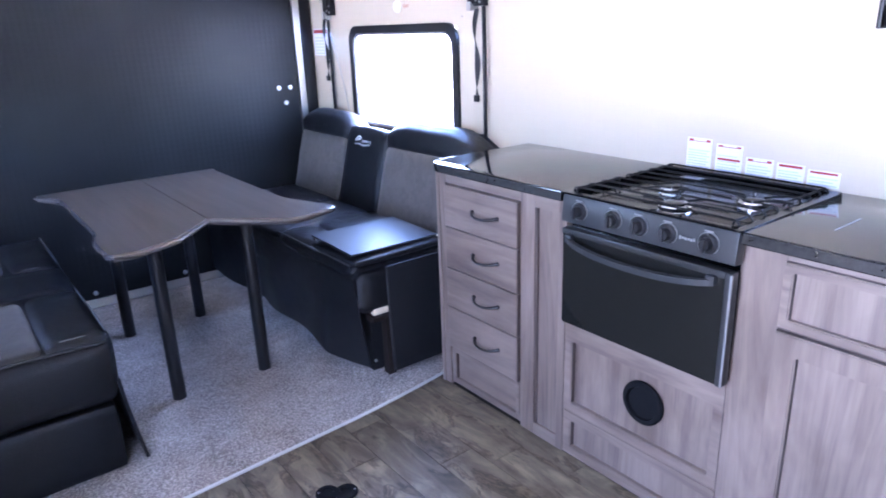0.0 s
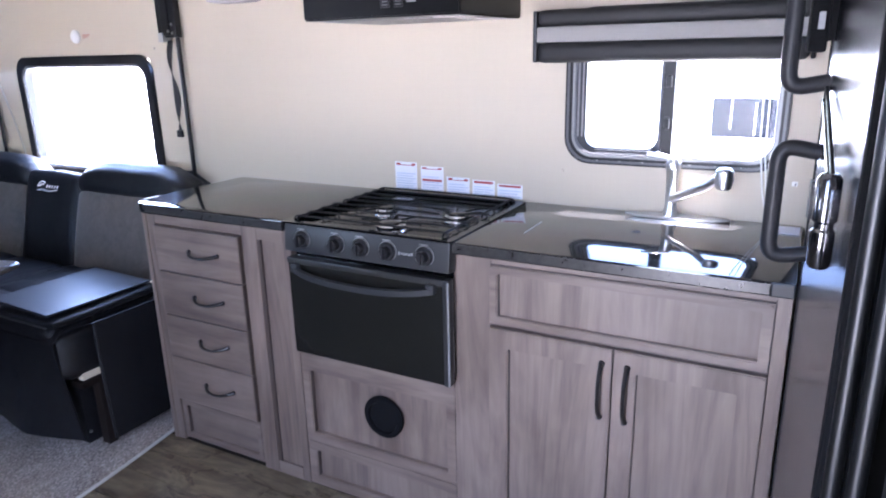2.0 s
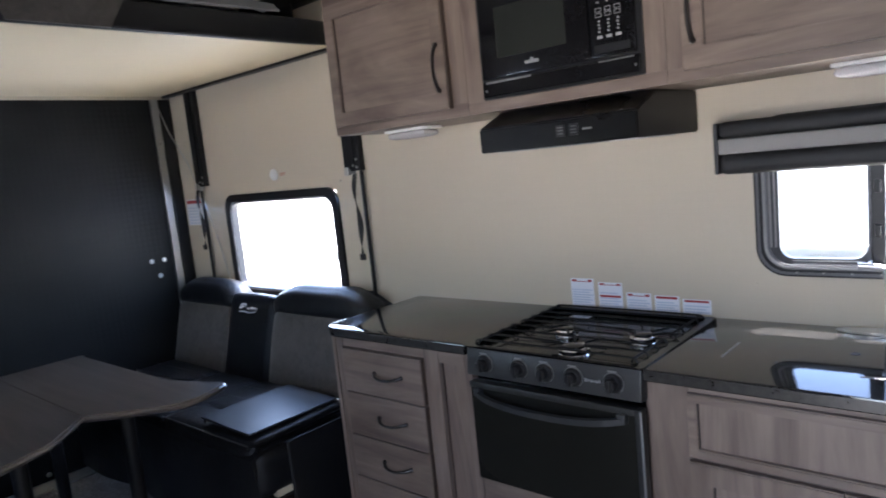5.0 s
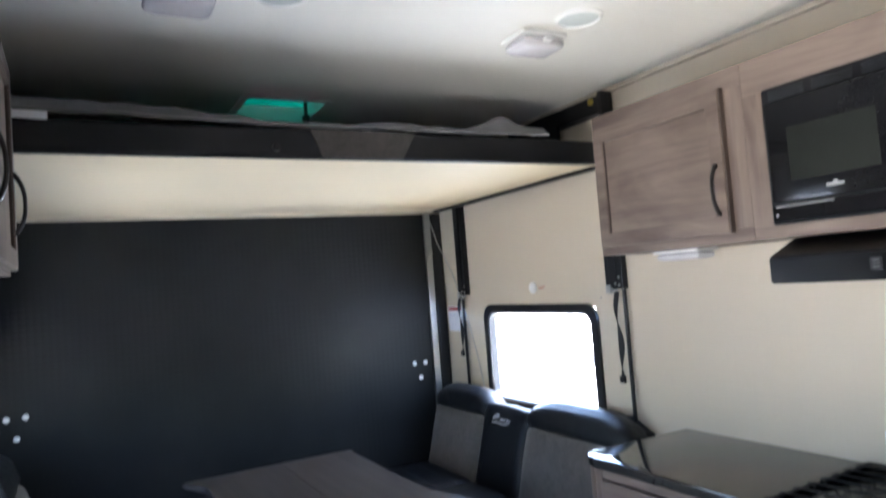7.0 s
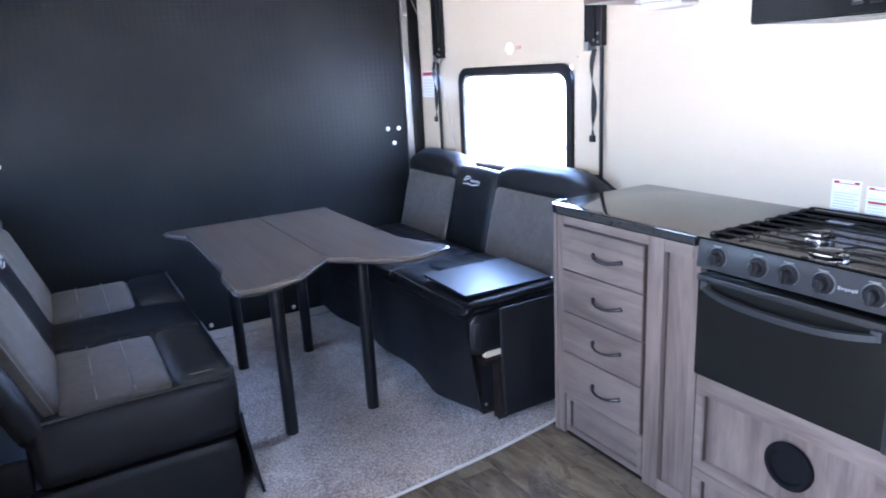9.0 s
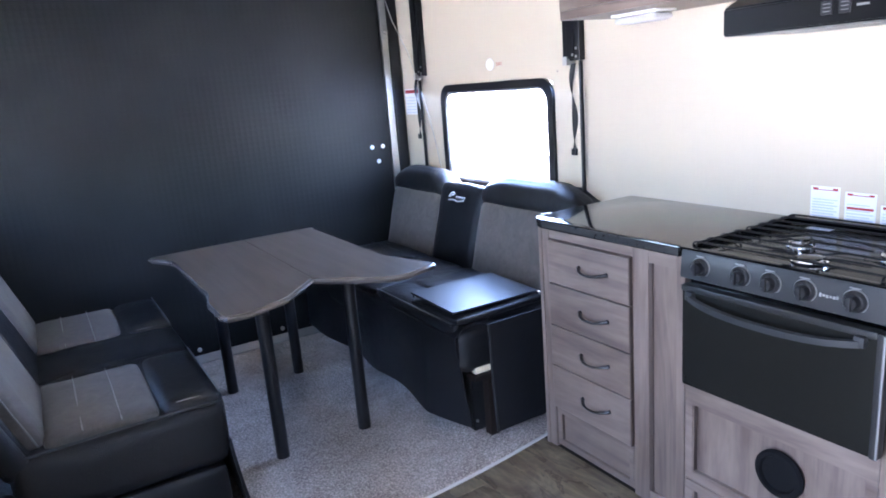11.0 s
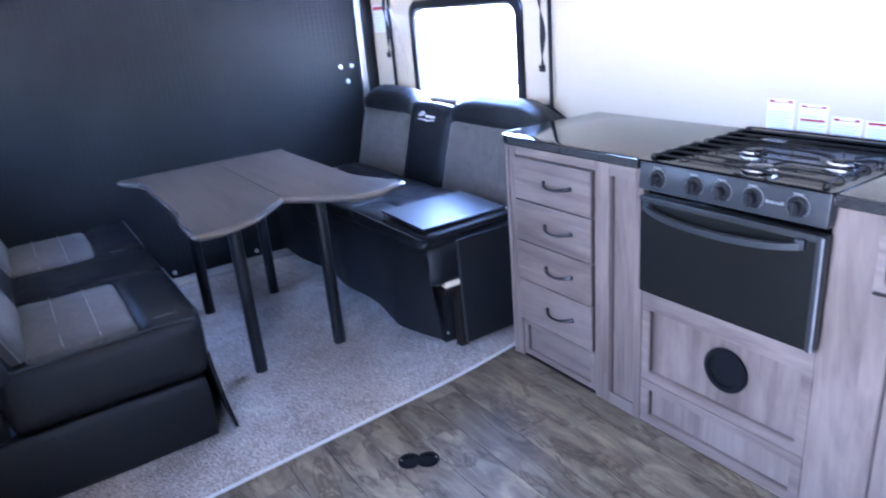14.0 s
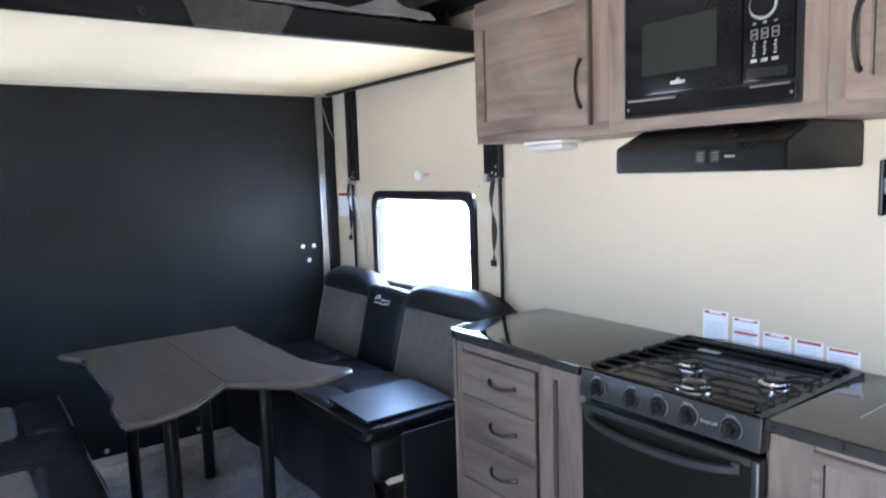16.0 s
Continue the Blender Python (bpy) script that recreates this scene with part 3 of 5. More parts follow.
carpet = solid("carpet", cbm, CARPET, "pale beige-grey cut-pile carpet with bound edge", "carpet", kind="structure", smooth=True)
edge_pts = [(LEFT + 0.005 + (0.52 - LEFT - 1.07) * k / 40, 0, 0) for k in range(41)]
edge_pts = [(x, carpet_edge(x) - 0.003, 0.006) for x, _, _ in edge_pts]
part("binding", tube(edge_pts, 0.0058, 8), BINDING, carpet, "pale bound carpet edge", smooth=True)

# ramp door in the rear opening
rd = thing("ramp_door", (-1.31, REAR, 0.0), "dark charcoal tread-lined ramp door, closed, with aluminium edges", "ramp door")
part("panel", box(RAMP_X[0], RAMP_X[1], REAR, REAR + 0.05, 0.004, 1.90, 0.003), RAMP, rd, "dark charcoal tread-pattern lining")
# Added unseen board; stops daylight leaking past the channels and seals.
part("outer_skin", box(-2.50, -0.02, REAR + 0.0515, REAR + 0.07, -0.04, 2.0), BLACK, rd, "unseen dark board that blocks daylight behind the door")
for x0, x1 in ((RAMP_X[1] + 0.001, RAMP_X[1] + 0.042), (RAMP_X[0] - 0.042, RAMP_X[0] - 0.001)):
    part("edge_channel", joined(box(x0, x1, REAR - 0.014, REAR + 0.045, 0.0, 1.90, 0.003)), ALU, rd, "brushed aluminium channel")
for x0, x1 in ((-0.171, -0.1055), (-2.469, -2.4485)):
    part("seal", box(x0, x1, REAR - 0.012, REAR + 0.04, 0.0, 1.90, 0.006), BLACK, rd, "black rubber door seal", smooth=True)
part("threshold", prism([(REAR - 0.055, 0.0), (REAR, 0.0), (REAR, 0.043), (REAR - 0.012, 0.043), (REAR - 0.05, 0.018)], "x", -2.405, -0.219), DULL, rd, "dull aluminium threshold strip")
for x, z in ((-0.342, 1.023), (-0.271, 1.022), (-0.306, 0.938), (-2.281, 1.026), (-2.354, 1.024), (-2.318, 0.934)):
    part("bolt", lathe([(0.0135, 0.0), (0.0135, -0.003), (0.011, -0.007), (0.004, -0.009)], (x, REAR, z), "y", 16), WHITE, rd, "white bolt cap", smooth=True)
for x in (-1.48, -1.02):
    part("foot_bolt", lathe([(0.012, 0.0), (0.012, -0.006), (0.007, -0.010)], (x, REAR - 0.001, 0.075), "y", 12), ALU, rd, smooth=True)

# roof vent with a teal lid
vent = thing("roof_vent", (-1.31, -0.23, TOP), "roof vent with translucent teal lid", "roof vent")
ir = round_rect(VENT[0] + 0.02, VENT[1] - 0.02, VENT[2] + 0.02, VENT[3] - 0.02, 0.02)
part("vent_frame", ring(round_rect(VENT[0] - 0.006, VENT[1] + 0.006, VENT[2] - 0.006, VENT[3] + 0.006, 0.02), ir, "z", TOP - 0.004, TOP + 0.06), WHITE, vent, "white plastic garnish frame")
part("lid", box(VENT[0] + 0.005, VENT[1] - 0.005, VENT[2] + 0.005, VENT[3] - 0.005, TOP + 0.061, TOP + 0.066), TEAL, vent, "translucent teal lid")
part("crank", joined(tube([(-1.20, -0.245, TOP + 0.05), (-1.20, -0.245, TOP - 0.03)], 0.008), lathe([(0.014, 0), (0.018, -0.012), (0.012, -0.028)], (-1.20, -0.245, TOP - 0.02), "z", 12)), BLACK, vent, "black crank knob", smooth=True)


hatch = thing("roof_hatch", (-1.27, -1.73, TOP), "roof hatch with milky lid glowing in the daylight", "roof vent")
part("lid", box(HATCH[0] - 0.025, HATCH[1] + 0.025, HATCH[2] - 0.025, HATCH[3] + 0.025, TOP + 0.0615, TOP + 0.067, 0.002), MILKY, hatch, "milky translucent lid")
part("vent_frame", ring(round_rect(HATCH[0] - 0.03, HATCH[1] + 0.03, HATCH[2] - 0.03, HATCH[3] + 0.03, 0.03), round_rect(HATCH[0] + 0.008, HATCH[1] - 0.008, HATCH[2] + 0.008, HATCH[3] - 0.008, 0.02), "z", TOP - 0.010, TOP + 0.06), WHITE, hatch, "white plastic garnish frame")
part("screen_rim", ring(round_rect(HATCH[0] + 0.009, HATCH[1] - 0.009, HATCH[2] + 0.009, HATCH[3] - 0.009, 0.02), round_rect(HATCH[0] + 0.022, HATCH[1] - 0.022, HATCH[2] + 0.022, HATCH[3] - 0.022, 0.018), "z", TOP + 0.012, TOP + 0.020), WHITE, hatch, "white screen rim")

# ---- windows ----
def window(name, wall_x, opening, inward, label, split=None, band=0.019):
    """A rounded black frame through the wall, with panes."""
    y0, y1, z0, z1 = opening
    s = inward
    w = thing(name, (wall_x, (y0 + y1) / 2, z0), label, "window", kind="structure")
    rim, lip, hole = round_rect(y0 - 0.016, y1 + 0.016, z0 - 0.016, z1 + 0.016, 0.075), round_rect(y0 + band - 0.016, y1 - band + 0.016, z0 + band - 0.016, z1 - band + 0.016, 0.062), round_rect(y0 + band - 0.005, y1 - band + 0.005, z0 + band - 0.005, z1 - band + 0.005, 0.054)
    part("window_frame", ring(rim, lip, "x", wall_x + s * 0.016, wall_x + s * 0.0005), FRAME, w, "black rounded clamp ring", smooth=True)
    part("inner_frame", ring(lip, hole, "x", wall_x + s * 0.010, wall_x - s * (0.045 if split is not None else 0.028)), SASH_LIT if split is not None else FRAME, w, smooth=True)
    part("bead", ring(round_rect(y0 + band - 0.0155, y1 - band + 0.0155, z0 + band - 0.0155, z1 - band + 0.0155, 0.0615), round_rect(y0 + band - 0.0085, y1 - band + 0.0085, z0 + band - 0.0085, z1 - band + 0.0085, 0.0565), "x", wall_x + s * 0.0125, wall_x + s * 0.0105), DULL, w, "thin grey glazing bead", smooth=True)
    panes = [(y0 + 0.02, y1 - 0.02)] if split is None else [(y0 + 0.02, split - 0.004), (split - 0.02, y1 - 0.02)]
    for k, (a, b) in enumerate(panes):
        depth = wall_x - s * (0.026 + 0.010 * k)
        p = part("pane", box(min(depth, depth - s * 0.003), max(depth, depth - s * 0.003), a, b, z0 + 0.02, z1 - 0.02), GLASS, w, "clear glass")
        p.visible_shadow = False
    if split is not None:
        part("clamp_bead", ring(round_rect(y0 - 0.011, y1 + 0.011, z0 - 0.011, z1 + 0.011, 0.071), round_rect(y0 - 0.004, y1 + 0.004, z0 - 0.004, z1 + 0.004, 0.066), "x", wall_x + s * 0.0180, wall_x + s * 0.0155), SASH_LIT, w, "raised grey bead", smooth=True)
        part("slider_stile", box(wall_x + (0.008 if s > 0 else -0.008), wall_x - s * 0.022, split - 0.028, split + 0.004, z0 + 0.01, z1 - 0.01, 0.003) if s < 0 else box(wall_x - 0.022, wall_x + 0.008, split - 0.028, split + 0.004, z0 + 0.01, z1 - 0.01, 0.003), BLACK, w, "black sliding stile")
        sash = part("sash_frame", ring(round_rect(split - 0.010, y1 - 0.0145, z0 + 0.0145, z1 - 0.015, 0.050), round_rect(split + 0.012, y1 - 0.040, z0 + 0.030, z1 - 0.030, 0.034), "x", wall_x + 0.002, wall_x + 0.024), ANODISED, w, "dark anodised sliding sash", smooth=True)
        for dy, dz in ((0.0185, 0.0165), (0.0305, 0.0240)):
            part("sash_bead", joined(box(wall_x - 0.001, wall_x + 0.0018, y1 - dy - 0.002, y1 - dy + 0.002, z0 + 0.06, z1 - 0.05), box(wall_x - 0.001, wall_x + 0.0018, split + 0.02, y1 - 0.07, z0 + dz - 0.0012, z0 + dz + 0.0012)), DULL, sash, "thin grey bead")
        for z in (z0 + 0.09, z0 + 0.20):
            part("latch", box(wall_x - 0.022, wall_x - 0.008, split - 0.020, split - 0.006, z, z + 0.03, 0.003), BLACK, w)
    for k in range(9):
        y = y0 + 0.02 + (y1 - y0 - 0.04) * k / 8
        part("screw", lathe([(0.0024, 0.0), (0.002, s * 0.0015)], (wall_x + s * 0.0165, y, z0 - 0.005), "x", 8), ALU, w)
    return w


window("window_1", RIGHT, GWIN, -1, "square window with rounded black frame beside the sofa", band=0.036)
window("window_2", LEFT, GWIN, 1, "square window with rounded black frame over the sofa", band=0.036)
window("window_3", RIGHT, KWIN, -1, "black-framed sliding window over the sink", split=-2.662)

# ---- kitchen: base units ----
FACE = -0.578


def framed(name, y0, y1, z0, z1, x, rail, depth, thick, material, parent, face=-1, panel_material=None, head=None):
    """A framed front: one frame with a sunk panel, facing -x (or +x)."""
    w = -face * thick
    head = rail if head is None else head      # height of the top rail
    outer, inner = [(y0, z0), (y1, z0), (y1, z1), (y0, z1)], [(y0 + rail, z0 + rail), (y1 - rail, z0 + rail), (y1 - rail, z1 - head), (y0 + rail, z1 - head)]
    fr = ring(outer, inner, "x", x, x + w)
    bmesh.ops.bevel(fr, geom=[e for e in fr.edges if all(abs(v.co.x - x) < 1e-6 for v in e.verts)], offset=0.003, segments=2, affect="EDGES")
    ob = part(name, fr, material, parent)
    # Shade on the inner wall is put in as a brown strip.
    part("edge_line", box(*sorted((x - face * 0.0035, x - face * (depth - 0.0005))), y1 - rail - 0.0016, y1 - rail - 0.0002, z0 + rail + 0.001, z1 - head - 0.001), BROWN, ob, "dark strip for the shade on the inner edge")
    a, b = sorted((x - face * depth, x + w - face * -0.0005))
    part("panel", box(a, b, y0 + rail - 0.002, y1 - rail + 0.002, z0 + rail - 0.002, z1 - head + 0.002), panel_material or material, ob)
    return ob


def bow_pull(centre, length, axis, out=0.028):
    """An arched bar pull that stands out towards -x."""
    c = Vector(centre)
    pts, rr = [], []
    for k in range(15):
        u = -1 + 2 * k / 14
        s = u * length / 2
        o = -out * (1 - abs(u) ** 2.6) - 0.002
        drop = -0.008 * (1 - u * u)
        pts.append(c + (Vector((o, s, drop)) if axis == "y" else Vector((o, 0, s))))
        rr.append(0.0062 - 0.0018 * (1 - u * u))
    ends = [lathe([(0.008, 0.0), (0.0065, -0.006)], c + (Vector((0, s, 0)) if axis == "y" else Vector((0, 0, s))), "x", 10) for s in (-length / 2, length / 2)]
    return joined(tube(pts, rr, 8), *ends)


TOPZ = 0.877
# drawer unit
du = thing("drawer_cabinet", (-0.30, -1.42, 0.0), "grey-brown wood-look drawer unit under the worktop", "cabinet")
part("carcass", joined(box(FACE + 0.019, RIGHT - 0.002, -1.725, -1.118, 0.0, 0.845)), WOOD_Z, du)
part("end_panel", box(FACE - 0.004, RIGHT - 0.002, -1.117, -1.100, 0.0, 0.845, 0.002), WOOD_Z, du)
part("stile", box(FACE, FACE + 0.0185, -1.152, -1.1175, 0.0, 0.845, 0.001), WOOD_Z, du)
part("stile", box(FACE, FACE + 0.0185, -1.597, -1.536, 0.0, 0.845, 0.001), WOOD_Z, du)
part("stile", box(FACE, FACE + 0.0185, -1.728, -1.700, 0.0, 0.845, 0.001), WOOD_Z, du)
part("filler_panel", box(FACE + 0.007, FACE + 0.0185, -1.699, -1.598, 0.045, 0.800, 0.001), WOOD_Z, du)
# The groove's shade is laid in as a brown strip.
part("filler_edge", box(FACE + 0.0005, FACE + 0.0065, -1.6115, -1.5985, 0.0455, 0.7995), BROWN, du, "brown strip for the shaded groove beside the filler")
for z0, z1 in ((0.0, 0.0445), (0.8005, 0.845)):
    part("filler_rail", box(FACE, FACE + 0.0185, -1.699, -1.598, z0, z1, 0.001), WOOD_Y, du)
part("top_rail", box(FACE + 0.0015, FACE + 0.0185, -1.535, -1.153, 0.807, 0.845), WOOD_Y, du)
for z0, z1 in ((0.651, 0.803), (0.4955, 0.647), (0.3405, 0.4915), (0.172, 0.3365)):
    d = part("drawer", joined(box(FACE - 0.012, FACE + 0.0185, -1.530, -1.157, z0, z1, 0.004), ), WOOD_Y, du)
    # Brown strip gives the side edge its tone: bare board and shade together.
    part("edge_band", box(FACE - 0.011, FACE - 0.0003, -1.533, -1.5302, z0 + 0.001, z1 - 0.001), BROWN, d, "dark strip for the bare, shaded drawer edge")
    part("handle", bow_pull((FACE - 0.012, -1.376, (z0 + z1) / 2 + 0.004), 0.125, "y"), BRONZE, d, "dark bronze bow pull", smooth=True)
framed("toe_panel", -1.530, -1.157, 0.012, 0.164, FACE + 0.002, 0.022, 0.0145, 0.0165, WOOD_Y, du)

# unit below the range
ru = thing("vent_cabinet", (-0.30, -2.0, 0.0), "grey-brown wood-look base below the range with a round vent", "cabinet")
part("carcass", box(FACE + 0.019, RIGHT - 0.002, -2.262, -1.729, 0.0, 0.476), WOOD_Z, ru)
framed("upper_front", -2.262, -1.7295, 0.162, 0.476, FACE, 0.031, 0.0168, 0.0185, WOOD_Y, ru, panel_material=WOOD_Z, head=0.072)
framed("lower_front", -2.262, -1.7295, 0.002, 0.161, FACE, 0.034, 0.0168, 0.0185, WOOD_Y, ru, panel_material=WOOD_Z)
part("furnace_vent", joined(lathe([(0.066, 0.0), (0.066, -0.006), (0.060, -0.012), (0.050, -0.012), (0.047, -0.006), (0.047, 0.0)], (FACE + 0.007, -2.022, 0.312), "x", 32),
     lathe([(0.0475, 0.0), (0.0475, -0.002), (0.03, -0.003)], (FACE + 0.006, -2.022, 0.312), "x", 32)), GASKET, ru, "round black furnace vent", smooth=True)

# sink unit
su = thing("sink_cabinet", (-0.30, -2.65, 0.0), "grey-brown wood-look sink cabinet with two doors", "cabinet")
part("carcass", box(FACE + 0.019, RIGHT - 0.002, -3.028, -2.263, 0.0, 0.845), WOOD_Z, su)
part("stile", box(FACE, FACE + 0.0185, -2.367, -2.263, 0.0, 0.845, 0.001), WOOD_Z, su)
part("stile", box(FACE, FACE + 0.0185, -3.028, -3.000, 0.0, 0.845, 0.001), WOOD_Z, su)
# This rail is brown in place of the shadow in the door gap.
part("mid_rail", box(FACE + 0.001, FACE + 0.0185, -2.9995, -2.3675, 0.655, 0.690), BROWN, su, "rail coloured dark for the shadow gap over the doors")
part("bottom_rail", box(FACE + 0.001, FACE + 0.0185, -2.9995, -2.3675, 0.0, 0.058), WOOD_Y, su)
part("top_rail", box(FACE + 0.001, FACE + 0.0185, -2.9995, -2.3675, 0.8265, 0.845), WOOD_Y, su)
framed("false_front", -2.998, -2.366, 0.672, 0.826, FACE - 0.012, 0.022, 0.013, 0.0195, WOOD_Y, su, panel_material=WOOD_Z)
for y0, y1, hy in ((-2.677, -2.366, -2.662), (-2.998, -2.681, -2.713)):
    d = framed("door", y0, y1, 0.062, 0.664, FACE - 0.016, 0.052, 0.0135, 0.0155, WOOD_Z, su)
    part("handle", bow_pull((FACE - 0.016, hy + (0.008 if y0 > -2.8 else 0.0), 0.556), 0.138, "z"), BRONZE, d, "dark bronze bow pull", smooth=True)

# worktops
def rounded_end_top():
    r = 0.055
    pts = [(RIGHT - 0.001, -1.728), (RIGHT - 0.001, -1.085), (-0.604 + r, -1.085)]
    pts += [(-0.604 + r - r * math.sin(radians(g)), -1.085 - r + r * math.cos(radians(g))) for g in range(15, 91, 15)]
    pts += [(-0.604, -1.728)]
    return prism(pts, "z", 0.8455, TOPZ, 0.005, 2)


w1 = thing("worktop", (-0.30, -1.40, 0.8455), "dark speckled stone-look worktop with rounded corner", "worktop")
part("slab", rounded_end_top(), STONE, w1, smooth=True)
part("edge_strip", box(-0.6062, -0.6042, -1.726, -1.146, 0.8495, 0.8725, 0.0008), STONE_EDGE, w1, "speckled front edge strip")
wt = thing("worktop", (-0.30, -2.65, 0.8455), "dark speckled stone-look worktop round the sink tap", "worktop")
part("slab", box(-0.604, RIGHT - 0.001, -3.030, -2.268, 0.8455, TOPZ, 0.005), STONE, wt, smooth=True)
part("edge_strip", box(-0.6062, -0.6042, -2.984, -2.272, 0.8495, 0.8725, 0.0008), STONE_EDGE, wt, "speckled front edge strip, slightly chipped")
part("sink_cover_hole", lathe([(0.011, 0.0), (0.009, 0.0012), (0.006, 0.0006)], (-0.328, -2.658, TOPZ), "z", 16), BLACK, wt, "dark finger hole", smooth=True)
part("scuff", box(-0.455, -0.325, -2.4045, -2.4025, TOPZ + 0.0002, TOPZ + 0.0007), THREAD, wt, "thin pale scuff line")
part("end_cap", box(-0.607, -0.56, -3.0302, -2.985, 0.8460, TOPZ - 0.001, 0.004), GREYPAN, wt, "dull grey worktop end cap")

solid("paper_slip", box(-0.21, -0.13, -3.024, -2.968, TOPZ + 0.0004, TOPZ + 0.0014), PAPER, "small white paper slip on the worktop", "paper")

# range
rg = thing("gas_range", (-0.30, -2.0, 0.46), "black three-burner gas range with oven below", "range")
part("body", box(-0.565, -0.13, -2.264, -1.738, 0.480, 0.855), ENAMEL, rg)
part("cooktop", joined(box(-0.606, -0.112, -2.266, -1.738, 0.856, 0.866, 0.003), *[ring(round_rect(-0.614, -0.112, -2.276, -1.731, 0.012), round_rect(-0.592, -0.130, -2.250, -1.756, 0.02), "z", 0.8665, 0.880)]), ENAMEL, rg, "black enamel cooktop", smooth=True)
part("control_panel", tilt(box(-0.622, -0.585, -2.274, -1.748, 0.796, 0.874, 0.006), (-0.6, 0, 0.83), "Y", 6), GREYPAN, rg, "dark grey control panel", smooth=True)
for y in (-1.814, -1.930, -2.010, -2.094, -2.204):
    k = part("knob", joined(lathe([(0.025, 0.0), (0.025, -0.006), (0.021, -0.010)], (-0.621, y, 0.837), "x", 20),
             lathe([(0.016, -0.009), (0.0155, -0.022), (0.013, -0.025)], (-0.621, y, 0.837), "x", 20), box(-0.652, -0.632, y - 0.004, y + 0.004, 0.821, 0.853, 0.002)), BLACK, rg, "black control knob", smooth=True)
    part("knob_ring", ring([(y + 0.0272 * math.cos(g), 0.837 + 0.0272 * math.sin(g)) for g in [2 * math.pi * i / 24 for i in range(24)]],
             [(y + 0.0252 * math.cos(g), 0.837 + 0.0252 * math.sin(g)) for g in [2 * math.pi * i / 24 for i in range(24)]], "x", -0.6235, -0.620), DIAL, k, "thin pale dial ring")
    part("dial_mark", box(-0.6265, -0.6245, y - 0.012, y + 0.012, 0.8660, 0.8685), KEY_PRINT, rg, "small pale print")
part("badge", joined(*[box(-0.6255, -0.6225, -2.170 + 0.0075 * k, -2.1655 + 0.0075 * k, 0.8335 - 0.0015 * (k % 2), 0.8385 + 0.002 * (k in (0, 5))) for k in range(6)]), DIAL_BRIGHT, rg, "small pale maker mark")
part("oven_door", joined(box(-0.628, -0.580, -2.268, -1.758, 0.490, 0.780, 0.008)), OVEN, rg, "black glass oven door", smooth=True)
# Highlight on the door's right edge, put in as a thin pale strip.
part("door_edge", box(-0.6335, -0.628, -2.2755, -2.2705, 0.494, 0.778, 0.001), DULL, rg, "pale strip for the lit edge of the door")
part("door_frame", joined(box(-0.632, -0.60, -2.274, -2.256, 0.490, 0.782, 0.006), box(-0.631, -0.60, -2.256, -1.757, 0.764, 0.782, 0.005)), GREYTRIM, rg, "dark grey oven door trim", smooth=True)
hp = []
for k in range(17):
    u = -1 + 2 * k / 16
    hp.append((-0.640 - 0.026 * (1 - u ** 4), -2.009 + 0.219 * u, 0.752 - 0.016 * (1 - u * u)))
bar = bmesh.new()
rows = [[bar.verts.new(Vector(p) + Vector(o)) for o in ((-0.004, 0, -0.009), (-0.006, 0, 0.007), (0.006, 0, 0.009), (0.006, 0, -0.008))] for p in hp]
for a, b in zip(rows, rows[1:]):
    for k in range(4):
        bar.faces.new((a[k], a[(k + 1) % 4], b[(k + 1) % 4], b[k]))
bar.faces.new(rows[0]), bar.faces.new(rows[-1])
part("oven_handle", joined(bar, box(-0.645, -0.615, -1.803, -1.780, 0.744, 0.769, 0.004), box(-0.645, -0.615, -2.238, -2.215, 0.744, 0.769, 0.004)), HANDLE_GREY, rg, "dark grey bowed oven handle", smooth=True)
BURNERS = ((-0.380, -1.937, 0.034), (-0.530, -2.048, 0.042), (-0.370, -2.168, 0.037))
for x, y, r in BURNERS:
    bn = part("burner", joined(lathe([(r * 1.04, 0.8665), (r * 1.02, 0.869), (r * 0.96, 0.872), (r, 0.882), (r * 0.9, 0.886)], (x, y, 0), "z", 28)), BURNER, rg, "bright aluminium burner head", smooth=True)
    part("burner_cap", lathe([(r * 0.62, 0.886), (r * 0.62, 0.889), (r * 0.4, 0.891)], (x, y, 0), "z", 28), ENAMEL, bn, "black enamel burner cap", smooth=True)


def grate_bar(x, y0, y1, bend0, bend1):
    """One bent wire of a pan grate, running along the front of the hob; its ends turn down where they stand."""
    pts = [(x, y0, 0.8790), (x, y0 + 0.004, 0.8870), (x, y0 + 0.012, 0.8905)] if bend0 else [(x, y0, 0.8900)]
    pts += [(x, y0 + 0.024, 0.8912), (x, (y0 + y1) / 2, 0.8916), (x, y1 - 0.024, 0.8912)]
    pts += [(x, y1 - 0.012, 0.8905), (x, y1 - 0.004, 0.8870), (x, y1, 0.8790)] if bend1 else [(x, y1, 0.8900)]
    return tube(pts, 0.0027, 6)


def grate_finger(x0, y0, x1, y1):
    return tube([(x0, y0, 0.8895), ((x0 + x1) / 2 + 0.006, (y0 + y1) / 2, 0.8895), (x1, y1, 0.8890)], 0.0028, 6)


